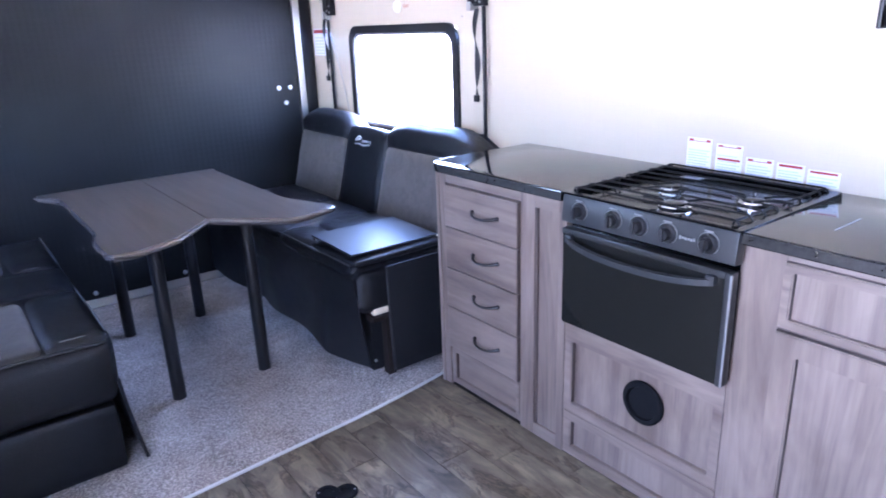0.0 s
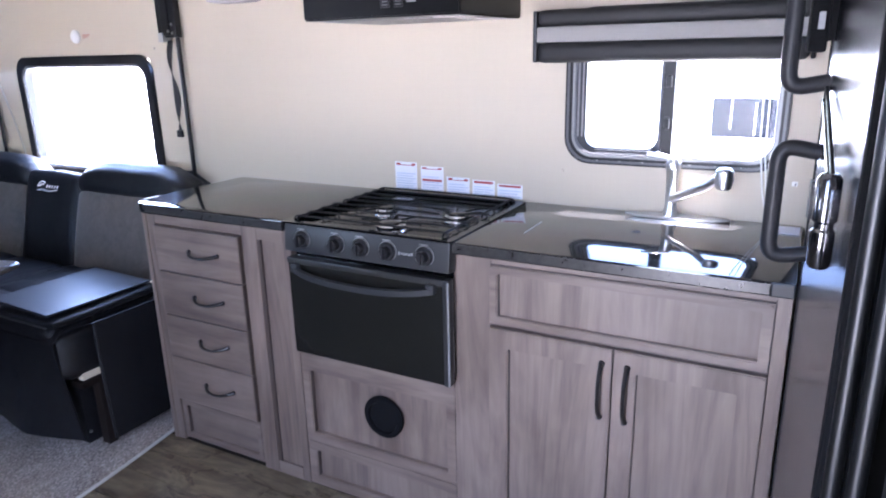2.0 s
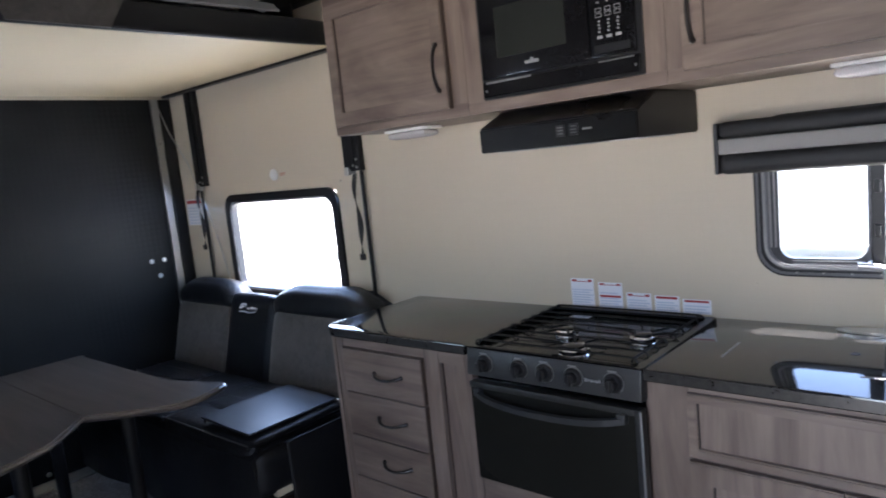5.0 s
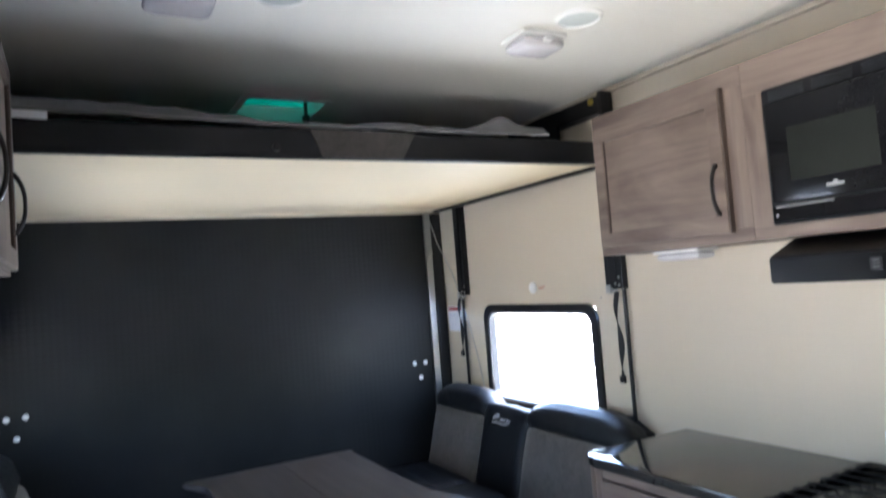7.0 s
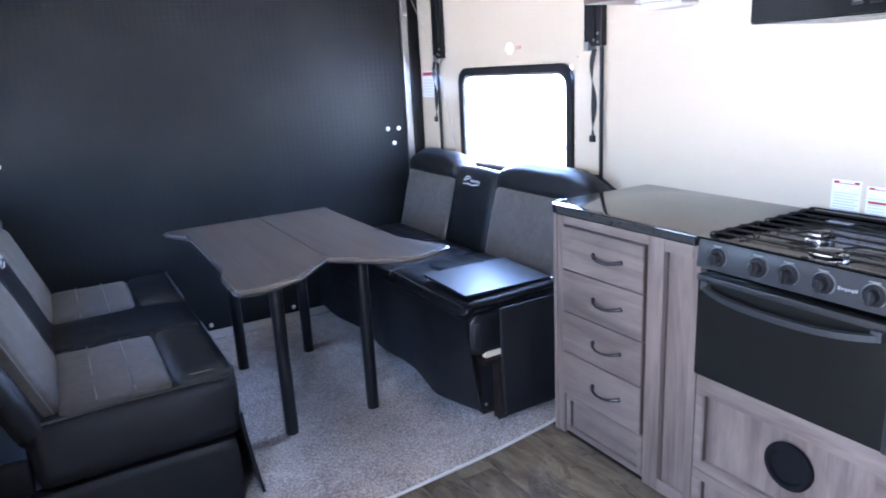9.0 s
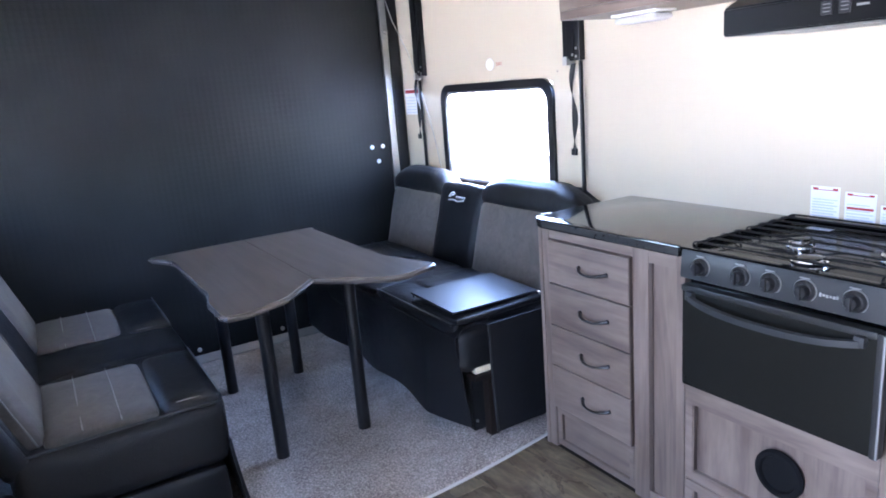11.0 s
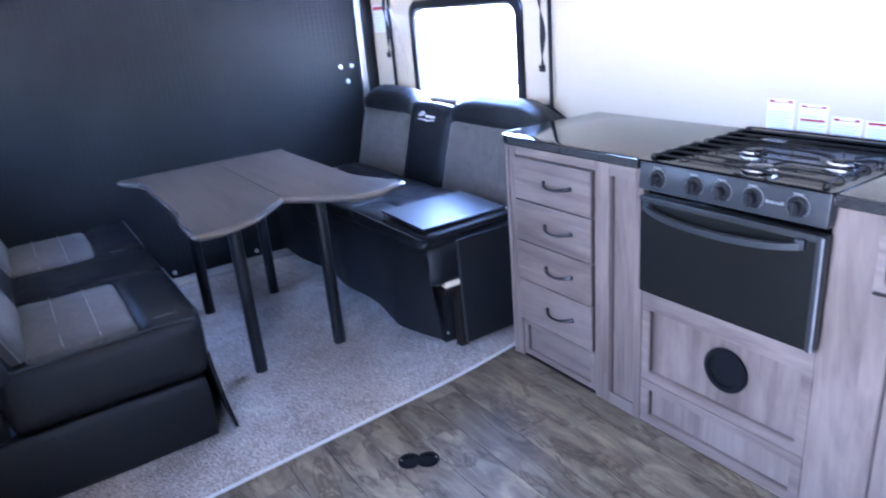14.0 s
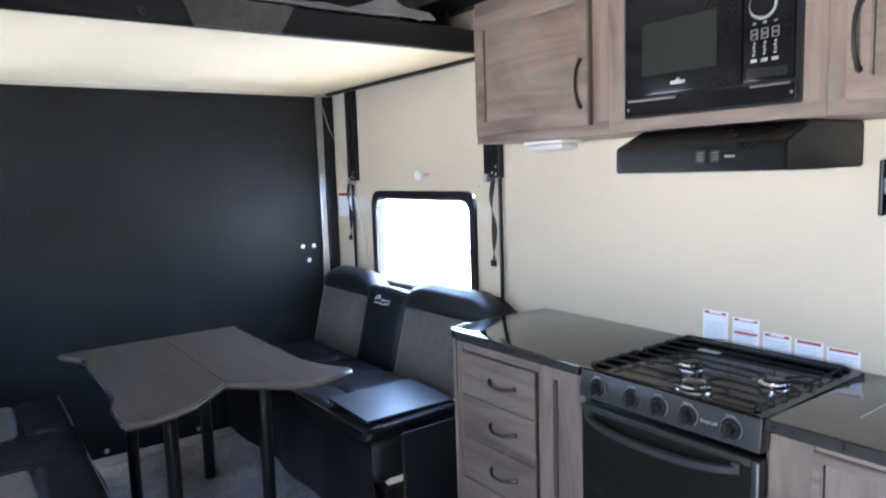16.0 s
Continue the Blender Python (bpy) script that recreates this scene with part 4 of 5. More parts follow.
for bars in ((-0.578, -0.520, -0.462, -0.404), (-0.346, -0.292, -0.238, -0.184, -0.142)):
    bits = []
    for x in bars:
        cuts = sorted((by - br - 0.004, by + br + 0.004) for bx, by, br in BURNERS if abs(bx - x) < br * 0.95)
        edges = [-2.249] + [e for c in cuts for e in c] + [-1.753]
        for k in range(0, len(edges), 2):
            bits.append(grate_bar(x, edges[k], edges[k + 1], k == 0, k == len(edges) - 2))
    for y in (-2.236, -1.770):
        bits.append(tube([(bars[0] - 0.008, y, 0.8800), (bars[0], y, 0.8880), (bars[-1], y, 0.8880), (bars[-1] + 0.006, y, 0.8800)], 0.0032, 6))
    for bx, by, br in BURNERS:
        if bars[0] - 0.03 < bx < bars[-1] + 0.03:
            for g in (0.5, 1.6, 2.7, 3.7, 4.7, 5.8):
                far = br + 0.052
                x1 = min(bars[-1], max(bars[0], bx + far * math.cos(g)))
                bits.append(grate_finger(bx + br * 0.75 * math.cos(g), by + br * 0.75 * math.sin(g), x1, by + far * math.sin(g)))
    part("grate", joined(*bits), IRON, rg, "black wire pan grate", smooth=True)
part("hob_plate", box(-0.20, -0.155, -1.905, -1.835, 0.8665, 0.8685, 0.001), BURNER, rg, "small bright maker plate at the back")

# tap
tp = thing("kitchen_tap", (-0.145, -2.70, TOPZ), "chrome single-lever kitchen tap on an oval plate", "tap")
part("base_plate", prism([(-0.140 + 0.030 * math.cos(g), -2.722 + 0.138 * math.sin(g)) for g in [2 * math.pi * i / 32 for i in range(32)]], "z", TOPZ + 0.0005, TOPZ + 0.006, 0.002), TAP_METAL, tp, smooth=True)
part("column", lathe([(0.021, 0.006), (0.019, 0.02), (0.016, 0.03), (0.016, 0.125), (0.019, 0.13), (0.019, 0.155), (0.012, 0.165)], (-0.140, -2.706, TOPZ), "z", 24), TAP_METAL, tp, smooth=True)
part("spout", tube([(-0.140, -2.706, TOPZ + 0.05), (-0.165, -2.722, TOPZ + 0.062), (-0.238, -2.805, TOPZ + 0.112), (-0.272, -2.838, TOPZ + 0.145)], [0.013, 0.012, 0.0115, 0.0125], 12), TAP_METAL, tp, smooth=True)
part("spray_head", lathe([(0.013, 0.028), (0.020, 0.022), (0.023, 0.0), (0.019, -0.02), (0.012, -0.025)], (-0.278, -2.848, TOPZ + 0.138), "z", 18), TAP_METAL, tp, smooth=True)
part("lever", tube([(-0.140, -2.706, TOPZ + 0.158), (-0.145, -2.681, TOPZ + 0.168), (-0.150, -2.636, TOPZ + 0.172)], [0.008, 0.006, 0.007], 10), TAP_METAL, tp, smooth=True)

# warning labels on the wall behind the range
def label_card(y0, y1, z0, z1, reds, broken=False):
    c = thing("warning_label", (RIGHT, (y0 + y1) / 2, z0), "white warning label with red bars on the wall", "label", group="labels behind the range")
    part("card", box(RIGHT - 0.0014, RIGHT - 0.0004, y0, y1, z0, z1), PAPER, c)
    for i, (f0, f1) in enumerate(reds):
        spans = ((y0 + 0.006, y0 + 0.020), (y1 - 0.022, y1 - 0.006)) if broken and i == 0 else ((y0 + 0.006, y1 - 0.006),)
        for a, b in spans:
            part("red_bar", box(RIGHT - 0.0022, RIGHT - 0.0015, a, b, z0 + (z1 - z0) * f0, z0 + (z1 - z0) * f1), INK_RED, c, "red bar")
        if len(spans) > 1:
            part("red_line", box(RIGHT - 0.0022, RIGHT - 0.0015, y0 + 0.021, y1 - 0.023, z0 + (z1 - z0) * f0, z0 + (z1 - z0) * f0 + 0.0022), INK_RED, c, "thin red line")
    n = max(2, int((z1 - z0) / 0.012))
    for k in range(n):
        z = z0 + 0.004 + (z1 - z0) * 0.62 * k / n
        if not any(z0 + (z1 - z0) * f0 - 0.005 < z < z0 + (z1 - z0) * f1 + 0.002 for f0, f1 in reds):
            part("text_line", box(RIGHT - 0.0022, RIGHT - 0.0015, y0 + 0.006 + 0.01 * (k % 2), y1 - 0.006, z, z + 0.0035), INK_BLUE, c, "pale line of small print")


label_card(-1.880, -1.795, 0.882, 0.976, [(0.88, 0.96)], True)
label_card(-1.980, -1.895, 0.882, 0.966, [(0.89, 0.96), (0.42, 0.50)], True)
label_card(-2.075, -1.992, 0.882, 0.937, [(0.80, 0.93)], True)
label_card(-2.163, -2.085, 0.882, 0.933, [(0.80, 0.94)])
label_card(-2.257, -2.172, 0.882, 0.926, [(0.80, 0.94)])

# roller shade above the sink window
bl = thing("window_shade", (-0.14, -2.66, 1.28), "black roller shade with a grey stripe, rolled up", "window shade")
for z0, z1, m, r in ((1.387, 1.432, SHADE_BLACK, 0.020), (1.345, 1.387, SHADE_GREY, 0.006), (1.290, 1.345, SHADE_BLACK, 0.022)):
    part("band", box(RIGHT - 0.060, RIGHT - 0.004, -2.998, -2.316, z0, z1, r, 3), m, bl, "grey band" if m is SHADE_GREY else "black band", smooth=True)
part("end_bracket", box(RIGHT - 0.058, RIGHT - 0.002, -2.3155, -2.304, 1.292, 1.430, 0.005), BLACK, bl)
part("end_bracket", box(RIGHT - 0.058, RIGHT - 0.002, -3.010, -2.9985, 1.292, 1.430, 0.005), BLACK, bl)
part("cord", joined(tube([(-0.130, -2.905, 1.292), (-0.132, -2.910, 1.10), (-0.138, -2.928, 0.96), (-0.16, -2.95, 0.880)], 0.0018, 6), tube([(-0.130, -2.920, 1.292), (-0.134, -2.925, 1.06), (-0.142, -2.938, 0.95), (-0.16, -2.95, 0.880)], 0.0018, 6)), WHITE, bl, "white pull cord", smooth=True)

# ---- kitchen: wall units ----
UF, UB, UT = -0.425, 1.531, 2.024


def wall_unit(y0, y1, label):
    u = thing("wall_cabinet", (-0.26, (y0 + y1) / 2, UB), label, "wall cabinet", group="kitchen wall cabinets")
    part("carcass", box(UF + 0.019, RIGHT - 0.002, y0 + 0.001, y1, UB, UT, 0.001), WOOD_Y, u)
    return u


def face_frame(u, y0, y1, low, high, left, right):
    """Rails and stiles round one opening; widths of the bottom and top rails and of the two stiles."""
    part("bottom_rail", box(UF, UF + 0.0185, y0 + 0.001, y1, UB, UB + low, 0.001), WOOD_Y, u)
    part("top_rail", box(UF, UF + 0.0185, y0 + 0.001, y1, UT - high, UT, 0.001), WOOD_Y, u)
    part("stile", box(UF, UF + 0.0185, y1 - left, y1, UB + low, UT - high), WOOD_Z, u)
    part("stile", box(UF, UF + 0.0185, y0 + 0.001, y0 + right, UB + low, UT - high), WOOD_Z, u)


u1 = wall_unit(-1.690, -1.080, "grey-brown wood-look wall cabinet with one closed door")
face_frame(u1, -1.690, -1.080, 0.040, 0.060, 0.028, 0.068)
d = framed("door", -1.6255, -1.094, 1.560, 1.972, UF - 0.017, 0.048, 0.010, 0.0165, WOOD_Y, u1)
# The door's side edge is in shade; this brown strip carries that tone.
part("edge_band", box(UF - 0.0165, UF - 0.0005, -1.6305, -1.6257, 1.561, 1.971), BROWN, d, "dark strip for the shaded door edge")
part("handle", bow_pull((UF - 0.017, -1.596, 1.686), 0.136, "z", 0.022), BRONZE, d, "dark bronze bow pull", smooth=True)

u2 = wall_unit(-2.300, -1.690, "grey-brown wood-look housing round the microwave")
face_frame(u2, -2.300, -1.690, 0.034, 0.097, 0.0645, 0.0545)

u3 = wall_unit(-3.030, -2.300, "grey-brown wood-look wall cabinet with a wide door")
face_frame(u3, -3.030, -2.300, 0.034, 0.060, 0.045, 0.030)
d = framed("door", -3.002, -2.343, 1.556, 1.972, UF - 0.017, 0.050, 0.010, 0.0165, WOOD_Y, u3)
part("handle", bow_pull((UF - 0.017, -2.369, 1.690), 0.140, "z"), BRONZE, d, "dark bronze bow pull", smooth=True)
part("catch", box(UF + 0.05, UF + 0.07, -2.98, -2.86, UB - 0.006, UB - 0.0005, 0.002), BLACK, u3, "small dark plate")

# microwave
mw = thing("microwave", (-0.32, -2.00, 1.565), "black built-in microwave with dark window and round dial", "microwave")
part("body", box(UF + 0.001, UF + 0.0185, -2.2445, -1.7555, 1.566, 1.926), BLACK, mw)
part("trim", ring(round_rect(-2.247, -1.753, 1.5655, 1.9265, 0.006), round_rect(-2.232, -1.768, 1.630, 1.886, 0.004), "x", UF - 0.006, UF + 0.001), BLACK, mw, smooth=True)
part("door", box(UF - 0.018, UF - 0.0005, -2.108, -1.766, 1.622, 1.886, 0.005), GLOSS, mw, "black gloss door", smooth=True)
part("door_window", box(UF - 0.0200, UF - 0.0182, -2.044, -1.822, 1.674, 1.812, 0.0008), plain("dim_mesh_glass", (0.017, 0.0185, 0.0165), 0.16, spread=0.15, relief=0), mw, "dim grey mesh window")
part("control_face", box(UF - 0.016, UF - 0.0005, -2.232, -2.111, 1.622, 1.886, 0.004), GLOSS, mw, "black gloss control face", smooth=True)
part("dial", lathe([(0.0335, 0.0), (0.0335, -0.0035), (0.0330, -0.0040), (0.0305, -0.0040), (0.0300, -0.003)], (UF - 0.016, -2.160, 1.796), "x", 32), DIAL_BRIGHT, mw, "thin pale dial ring", smooth=True)
part("dial_face", lathe([(0.027, -0.002), (0.027, -0.012), (0.022, -0.014)], (UF - 0.016, -2.160, 1.796), "x", 32), GASKET, mw, smooth=True)
for c_ in range(3):
    y = -2.139 - 0.0255 * c_
    part("button", box(UF - 0.0176, UF - 0.0163, y - 0.004, y + 0.004, 1.7535, 1.7575), KEY_PRINT, mw, "small dim key print")
    for z in (1.7370, 1.7245):
        part("button", ring(round_rect(y - 0.0085, y + 0.0085, z - 0.0052, z + 0.0052, 0.001, 2), round_rect(y - 0.0068, y + 0.0068, z - 0.0036, z + 0.0036, 0.0008, 2), "x", UF - 0.0176, UF - 0.0163), KEY_PRINT, mw, "outlined dim key")
    for k in range(4):
        part("button", box(UF - 0.0176, UF - 0.0163, y - 0.0035 + 0.0012 * (k % 2), y + 0.0020 + 0.0012 * (k % 2), 1.7075 - 0.0085 * k, 1.7120 - 0.0085 * k), DIAL_BRIGHT, mw, "small pale key print")
    part("button", box(UF - 0.0176, UF - 0.0163, y - 0.0075, y + 0.0075, 1.6670, 1.6745), DIAL_BRIGHT, mw, "pale key")
part("display", box(UF - 0.0168, UF - 0.0162, -2.218, -2.122, 1.632, 1.652), BLACK, mw, "dark lower key strip")
part("grille", joined(*[box(UF - 0.009, UF - 0.0065, -2.236 + 0.121 * a, -2.137 + 0.121 * a, 1.894 + 0.0055 * b, 1.8965 + 0.0055 * b) for a in range(4) for b in range(5)]), ANODISED, mw, "dark grey vent grille")
part("badge", joined(box(UF - 0.0192, UF - 0.0181, -1.956, -1.912, 1.644, 1.653), box(UF - 0.0192, UF - 0.0181, -1.940, -1.930, 1.653, 1.659)), DIAL_BRIGHT, mw, "small silver maker mark")
lower = part("lower_bar", box(UF - 0.014, UF - 0.0065, -2.240, -1.760, 1.572, 1.616, 0.004), GLOSS, mw, "black lower trim")
# Glints along the gloss trim, laid on as pale strips.
part("glint_strip", box(UF - 0.0165, UF - 0.0135, -1.925, -1.772, 1.609, 1.6145), DIAL, lower, "thin pale strip painted as a glint on the trim")
part("glint_strip", box(UF - 0.0165, UF - 0.0135, -2.225, -2.130, 1.610, 1.6135), DIAL, lower, "thin pale strip painted as a glint on the trim")
for y in (-1.772, -2.228):
    part("screw", lathe([(0.004, 0.0), (0.003, -0.002)], (UF - 0.0142, y, 1.590), "x", 8), ALU, lower)

# range hood
hd = thing("range_hood", (-0.30, -2.0, 1.41), "black range hood below the wall cabinets", "range hood")
hood_low, hood_high = [(-0.490, -2.246), (RIGHT - 0.002, -2.246), (RIGHT - 0.002, -1.768), (-0.490, -1.768)], [(-0.375, -2.246), (RIGHT - 0.002, -2.246), (RIGHT - 0.002, -1.768), (-0.375, -1.768)]
hb = bmesh.new()
lv = [hb.verts.new((x, y, 1.414)) for x, y in hood_low]
mv = [hb.verts.new((x, y, 1.482)) for x, y in hood_low]
hv = [hb.verts.new((x, y, 1.5295)) for x, y in hood_high]
for a, b in ((lv, mv), (mv, hv)):
    for k in range(4):
        hb.faces.new((a[k], a[(k + 1) % 4], b[(k + 1) % 4], b[k]))
hb.faces.new(lv), hb.faces.new(hv)
bmesh.ops.bevel(hb, geom=hb.edges[:], offset=0.004, segments=2, affect="EDGES")
part("canopy", hb, HOOD, hd, "black enamel canopy", smooth=True)
part("filter", box(-0.43, -0.16, -2.12, -1.80, 1.4118, 1.4137), DULL, hd, "aluminium filter")
part("light_lens", box(-0.43, -0.20, -2.22, -2.14, 1.4110, 1.4137, 0.001), LENS, hd)
for y in (-2.034, -2.074):
    sw = part("switch", box(-0.4945, -0.4895, y - 0.013, y + 0.013, 1.437, 1.466, 0.002), BLACK, hd, "black rocker switch")
    for z in (1.443, 1.451, 1.459):
        part("switch_mark", box(-0.4952, -0.4946, y - 0.009, y + 0.007, z, z + 0.0018), DIAL, sw, "dim pale print")
part("badge", box(-0.4912, -0.4901, -2.124, -2.098, 1.448, 1.453), KEY_PRINT, hd, "small pale mark")


def strip_light(x, y, label):
    s = thing("under_cabinet_light", (x, y, UB), label, "light", group="under-cabinet lights")
    part("base", box(x - 0.050, x + 0.050, y - 0.095, y + 0.095, UB - 0.010, UB - 0.0005, 0.004), WHITE, s, smooth=True)
    part("lens", cushion(x - 0.043, x + 0.043, y - 0.090, y + 0.090, UB - 0.034, UB - 0.0095, 0.014, 0.002, 5), LENS, s, "clear ribbed lens", smooth=True)


strip_light(-0.275, -1.310, "white plastic light with clear lens below a cabinet")
strip_light(-0.255, -2.712, "white plastic light with clear lens below a cabinet")

# refrigerator beyond the worktop: steel door angled to fit the camera's view, black grips
rf = thing("refrigerator", (-0.34, -3.36, 0.0), "tall stainless refrigerator with black C-shaped handles", "refrigerator")
part("body", box(-0.620, -0.110, -3.70, -3.052, 0.02, 2.05, 0.006), BLACK, rf, "black cabinet")
DA, DB = Vector((-0.625, -3.035, 0)), Vector((-1.00, -3.083, 0))
along = (DB - DA).normalized()
outw = Vector((-along.y, along.x, 0))
outw = outw if outw.y > 0 else -outw


def door_box(s0, s1, n0, n1, z0, z1, bevel=0.003):
    bm = box(s0, s1, n0, n1, z0, z1, bevel)
    for v in bm.verts:
        s, n, z = v.co
        v.co = DA + along * s + outw * n + Vector((0, 0, z))
    return bm


L = (DB - DA).length
part("door", door_box(0.0, L, -0.035, 0.0, 0.06, 1.98, 0.004), STEEL, rf, "stainless door skin")
part("edge_trim", door_box(L + 0.0005, L + 0.02, -0.060, 0.0015, 0.055, 1.985, 0.003), GASKET, rf, "black door edge gasket")
for ds, dn, r in ((0.034, -0.016, 0.012), (0.058, -0.040, 0.012)):
    rail = DA + along * (L + ds) + outw * dn
    part("edge_rail", tube([rail + Vector((0, 0, 0.06)), rail + Vector((0, 0, 2.0))], r, 20), EDGE_STEEL, rf, "grey brushed steel edge rail", smooth=True)
part("side_panel", door_box(L + 0.073, L + 0.16, -0.095, -0.066, 0.06, 2.02, 0.004), CHARCOAL, rf, "dark grey metal side")
part("hinge_edge", door_box(-0.007, -0.0005, -0.036, 0.002, 0.06, 1.98, 0.001), GASKET, rf, "thin black edge seal")
for z0, z1 in ((1.245, 1.462), (0.938, 1.160)):
    pts = []
    for s, n, z in ((0.03, 0.0, z1 - 0.018), (0.03, 0.066, z1 - 0.006), (0.03, 0.066, z0 + 0.006), (0.03, 0.0, z0 + 0.018)):
        pts.append(DA + along * s + outw * n + Vector((0, 0, z)))
    part("handle", tube(rounded(pts, 0.045, 7), 0.0145, 12), FRAME, rf, "black C-shaped grip", smooth=True)
part("latch_box", door_box(0.0, 0.035, 0.012, 0.042, 1.312, 1.412, 0.006), GASKET, rf, "black latch housing", smooth=True)
part("latch_plate", door_box(0.006, 0.03, 0.0005, 0.0115, 1.33, 1.40, 0.001), GASKET, rf)
part("latch_button", door_box(0.0355, 0.0375, 0.020, 0.030, 1.350, 1.378, 0.0005), DULL, rf, "small grey latch button")
part("latch_plate", door_box(0.006, 0.03, 0.0005, 0.007, 1.02, 1.09, 0.001), BLACK, rf)
cyl = DA + along * 0.30 + outw * 0.022
part("closer_cylinder", joined(lathe([(0.012, 1.010), (0.0165, 1.016), (0.0165, 1.066), (0.013, 1.070), (0.013, 1.078), (0.017, 1.082), (0.017, 1.142), (0.012, 1.150)], (cyl.x, cyl.y, 0), "z", 20)), DARK_CHROME, rf, "dark steel closer cylinder", smooth=True)
part("closer_rod", tube([DA + along * 0.05 + outw * 0.008 + Vector((0, 0, 1.235)), cyl + Vector((0, 0, 1.135))], 0.004, 8), DARK_CHROME, rf, smooth=True)
# This black rod is added for the first rod's reflection in the door.
part("closer_rod", tube([DA + along * 0.05 + outw * 0.006 + Vector((0, 0, 1.255)), cyl + along * 0.035 + Vector((0, 0, 1.135))], 0.0035, 8), BLACK, rf, smooth=True)

# ---- lift bed under the ceiling ----
BF, BZ = -0.792, 1.915
bk = thing("lift_bed", (-1.25, -0.02, BZ), "raised lift bed with cream underside and black fascia", "bed")
part("platform", box(-2.49, RIGHT - 0.022, BF + 0.012, 0.672, BZ, BZ + 0.022, 0.003), BUNK_BOARD, bk, "cream board underside")
part("fascia", cushion(-2.485, RIGHT - 0.026, BF - 0.014, BF + 0.020, BZ + 0.002, 2.014, 0.014, 0.002, 11), VINYL, bk, "black vinyl fascia", smooth=True)
part("inset", prism([(-1.374, 2.012), (-0.992, 2.012), (-1.046, 1.918), (-1.336, 1.918)], "y", BF - 0.0195, BF - 0.010, 0.002), SUEDE, bk, "grey suede inset")
part("knob", lathe([(0.010, 0.0), (0.013, -0.006), (0.012, -0.016), (0.006, -0.02)], (-1.488, BF - 0.016, 1.946), "y", 14), BLACK, bk, "small black knob", smooth=True)
part("mattress", cushion(-2.46, -0.19, BF + 0.03, 0.63, BZ + 0.0225, 2.024, 0.03, 0.006, 9, 0.004), CLOTH, bk, "thin dark mattress", smooth=True)


def cover_edge(u, v):
    x = -2.47 + 2.07 * u
    rise = 0.030 + 0.085 * max(0.0, 0.40 - u) + 0.016 * noise.noise(Vector((x * 3.2, 0.3, 0))) + 0.010 * noise.noise(Vector((x * 11, 4, v * 2)))
    y = BF - 0.018 + 0.10 * v + 0.012 * noise.noise(Vector((x * 6, v * 3, 1)))
    z = 2.011 + 1.4 * rise * math.sin(math.pi * (0.12 + 0.62 * v)) + (0.060 * math.exp(-((x + 0.57) / 0.10) ** 2) * v)
    return x, y, z


part("cover", sheet(150, 6, cover_edge, (0.0, 0.006, -0.006)), CLOTH, bk, "rumpled grey protective cover edge", smooth=True)
part("tag", tilt(box(-2.20, -2.11, BF - 0.028, BF - 0.024, 2.004, 2.027, 0.001), (-2.15, BF, 2.015), "Z", 6), PAPER, bk, "white paper tag")
for x0, x1 in ((RIGHT - 0.060, RIGHT - 0.024), (-2.492, -2.458)):
    part("side_rail", box(x0, x1, BF + 0.02, 0.66, BZ - 0.012, BZ + 0.045, 0.003), BLACK, bk, "black side rail")
part("lift_arm", joined(box(RIGHT - 0.060, RIGHT - 0.004, -0.850, -0.18, 2.125, 2.198, 0.004), box(RIGHT - 0.066, RIGHT - 0.002, -0.856, -0.838, 2.108, 2.210, 0.002), box(RIGHT - 0.075, RIGHT - 0.060, -0.58, -0.20, 2.030, 2.130, 0.003)), BLACK, bk, "black steel lift arm")
part("bolt", lathe([(0.014, 0.0), (0.014, -0.008), (0.008, -0.012)], (RIGHT - 0.0605, -0.795, 2.178), "x", 12), plain("brass_bolt", (0.55, 0.42, 0.10), 0.35, 0.8, spread=0.1), bk, "yellow brass bolt", smooth=True)


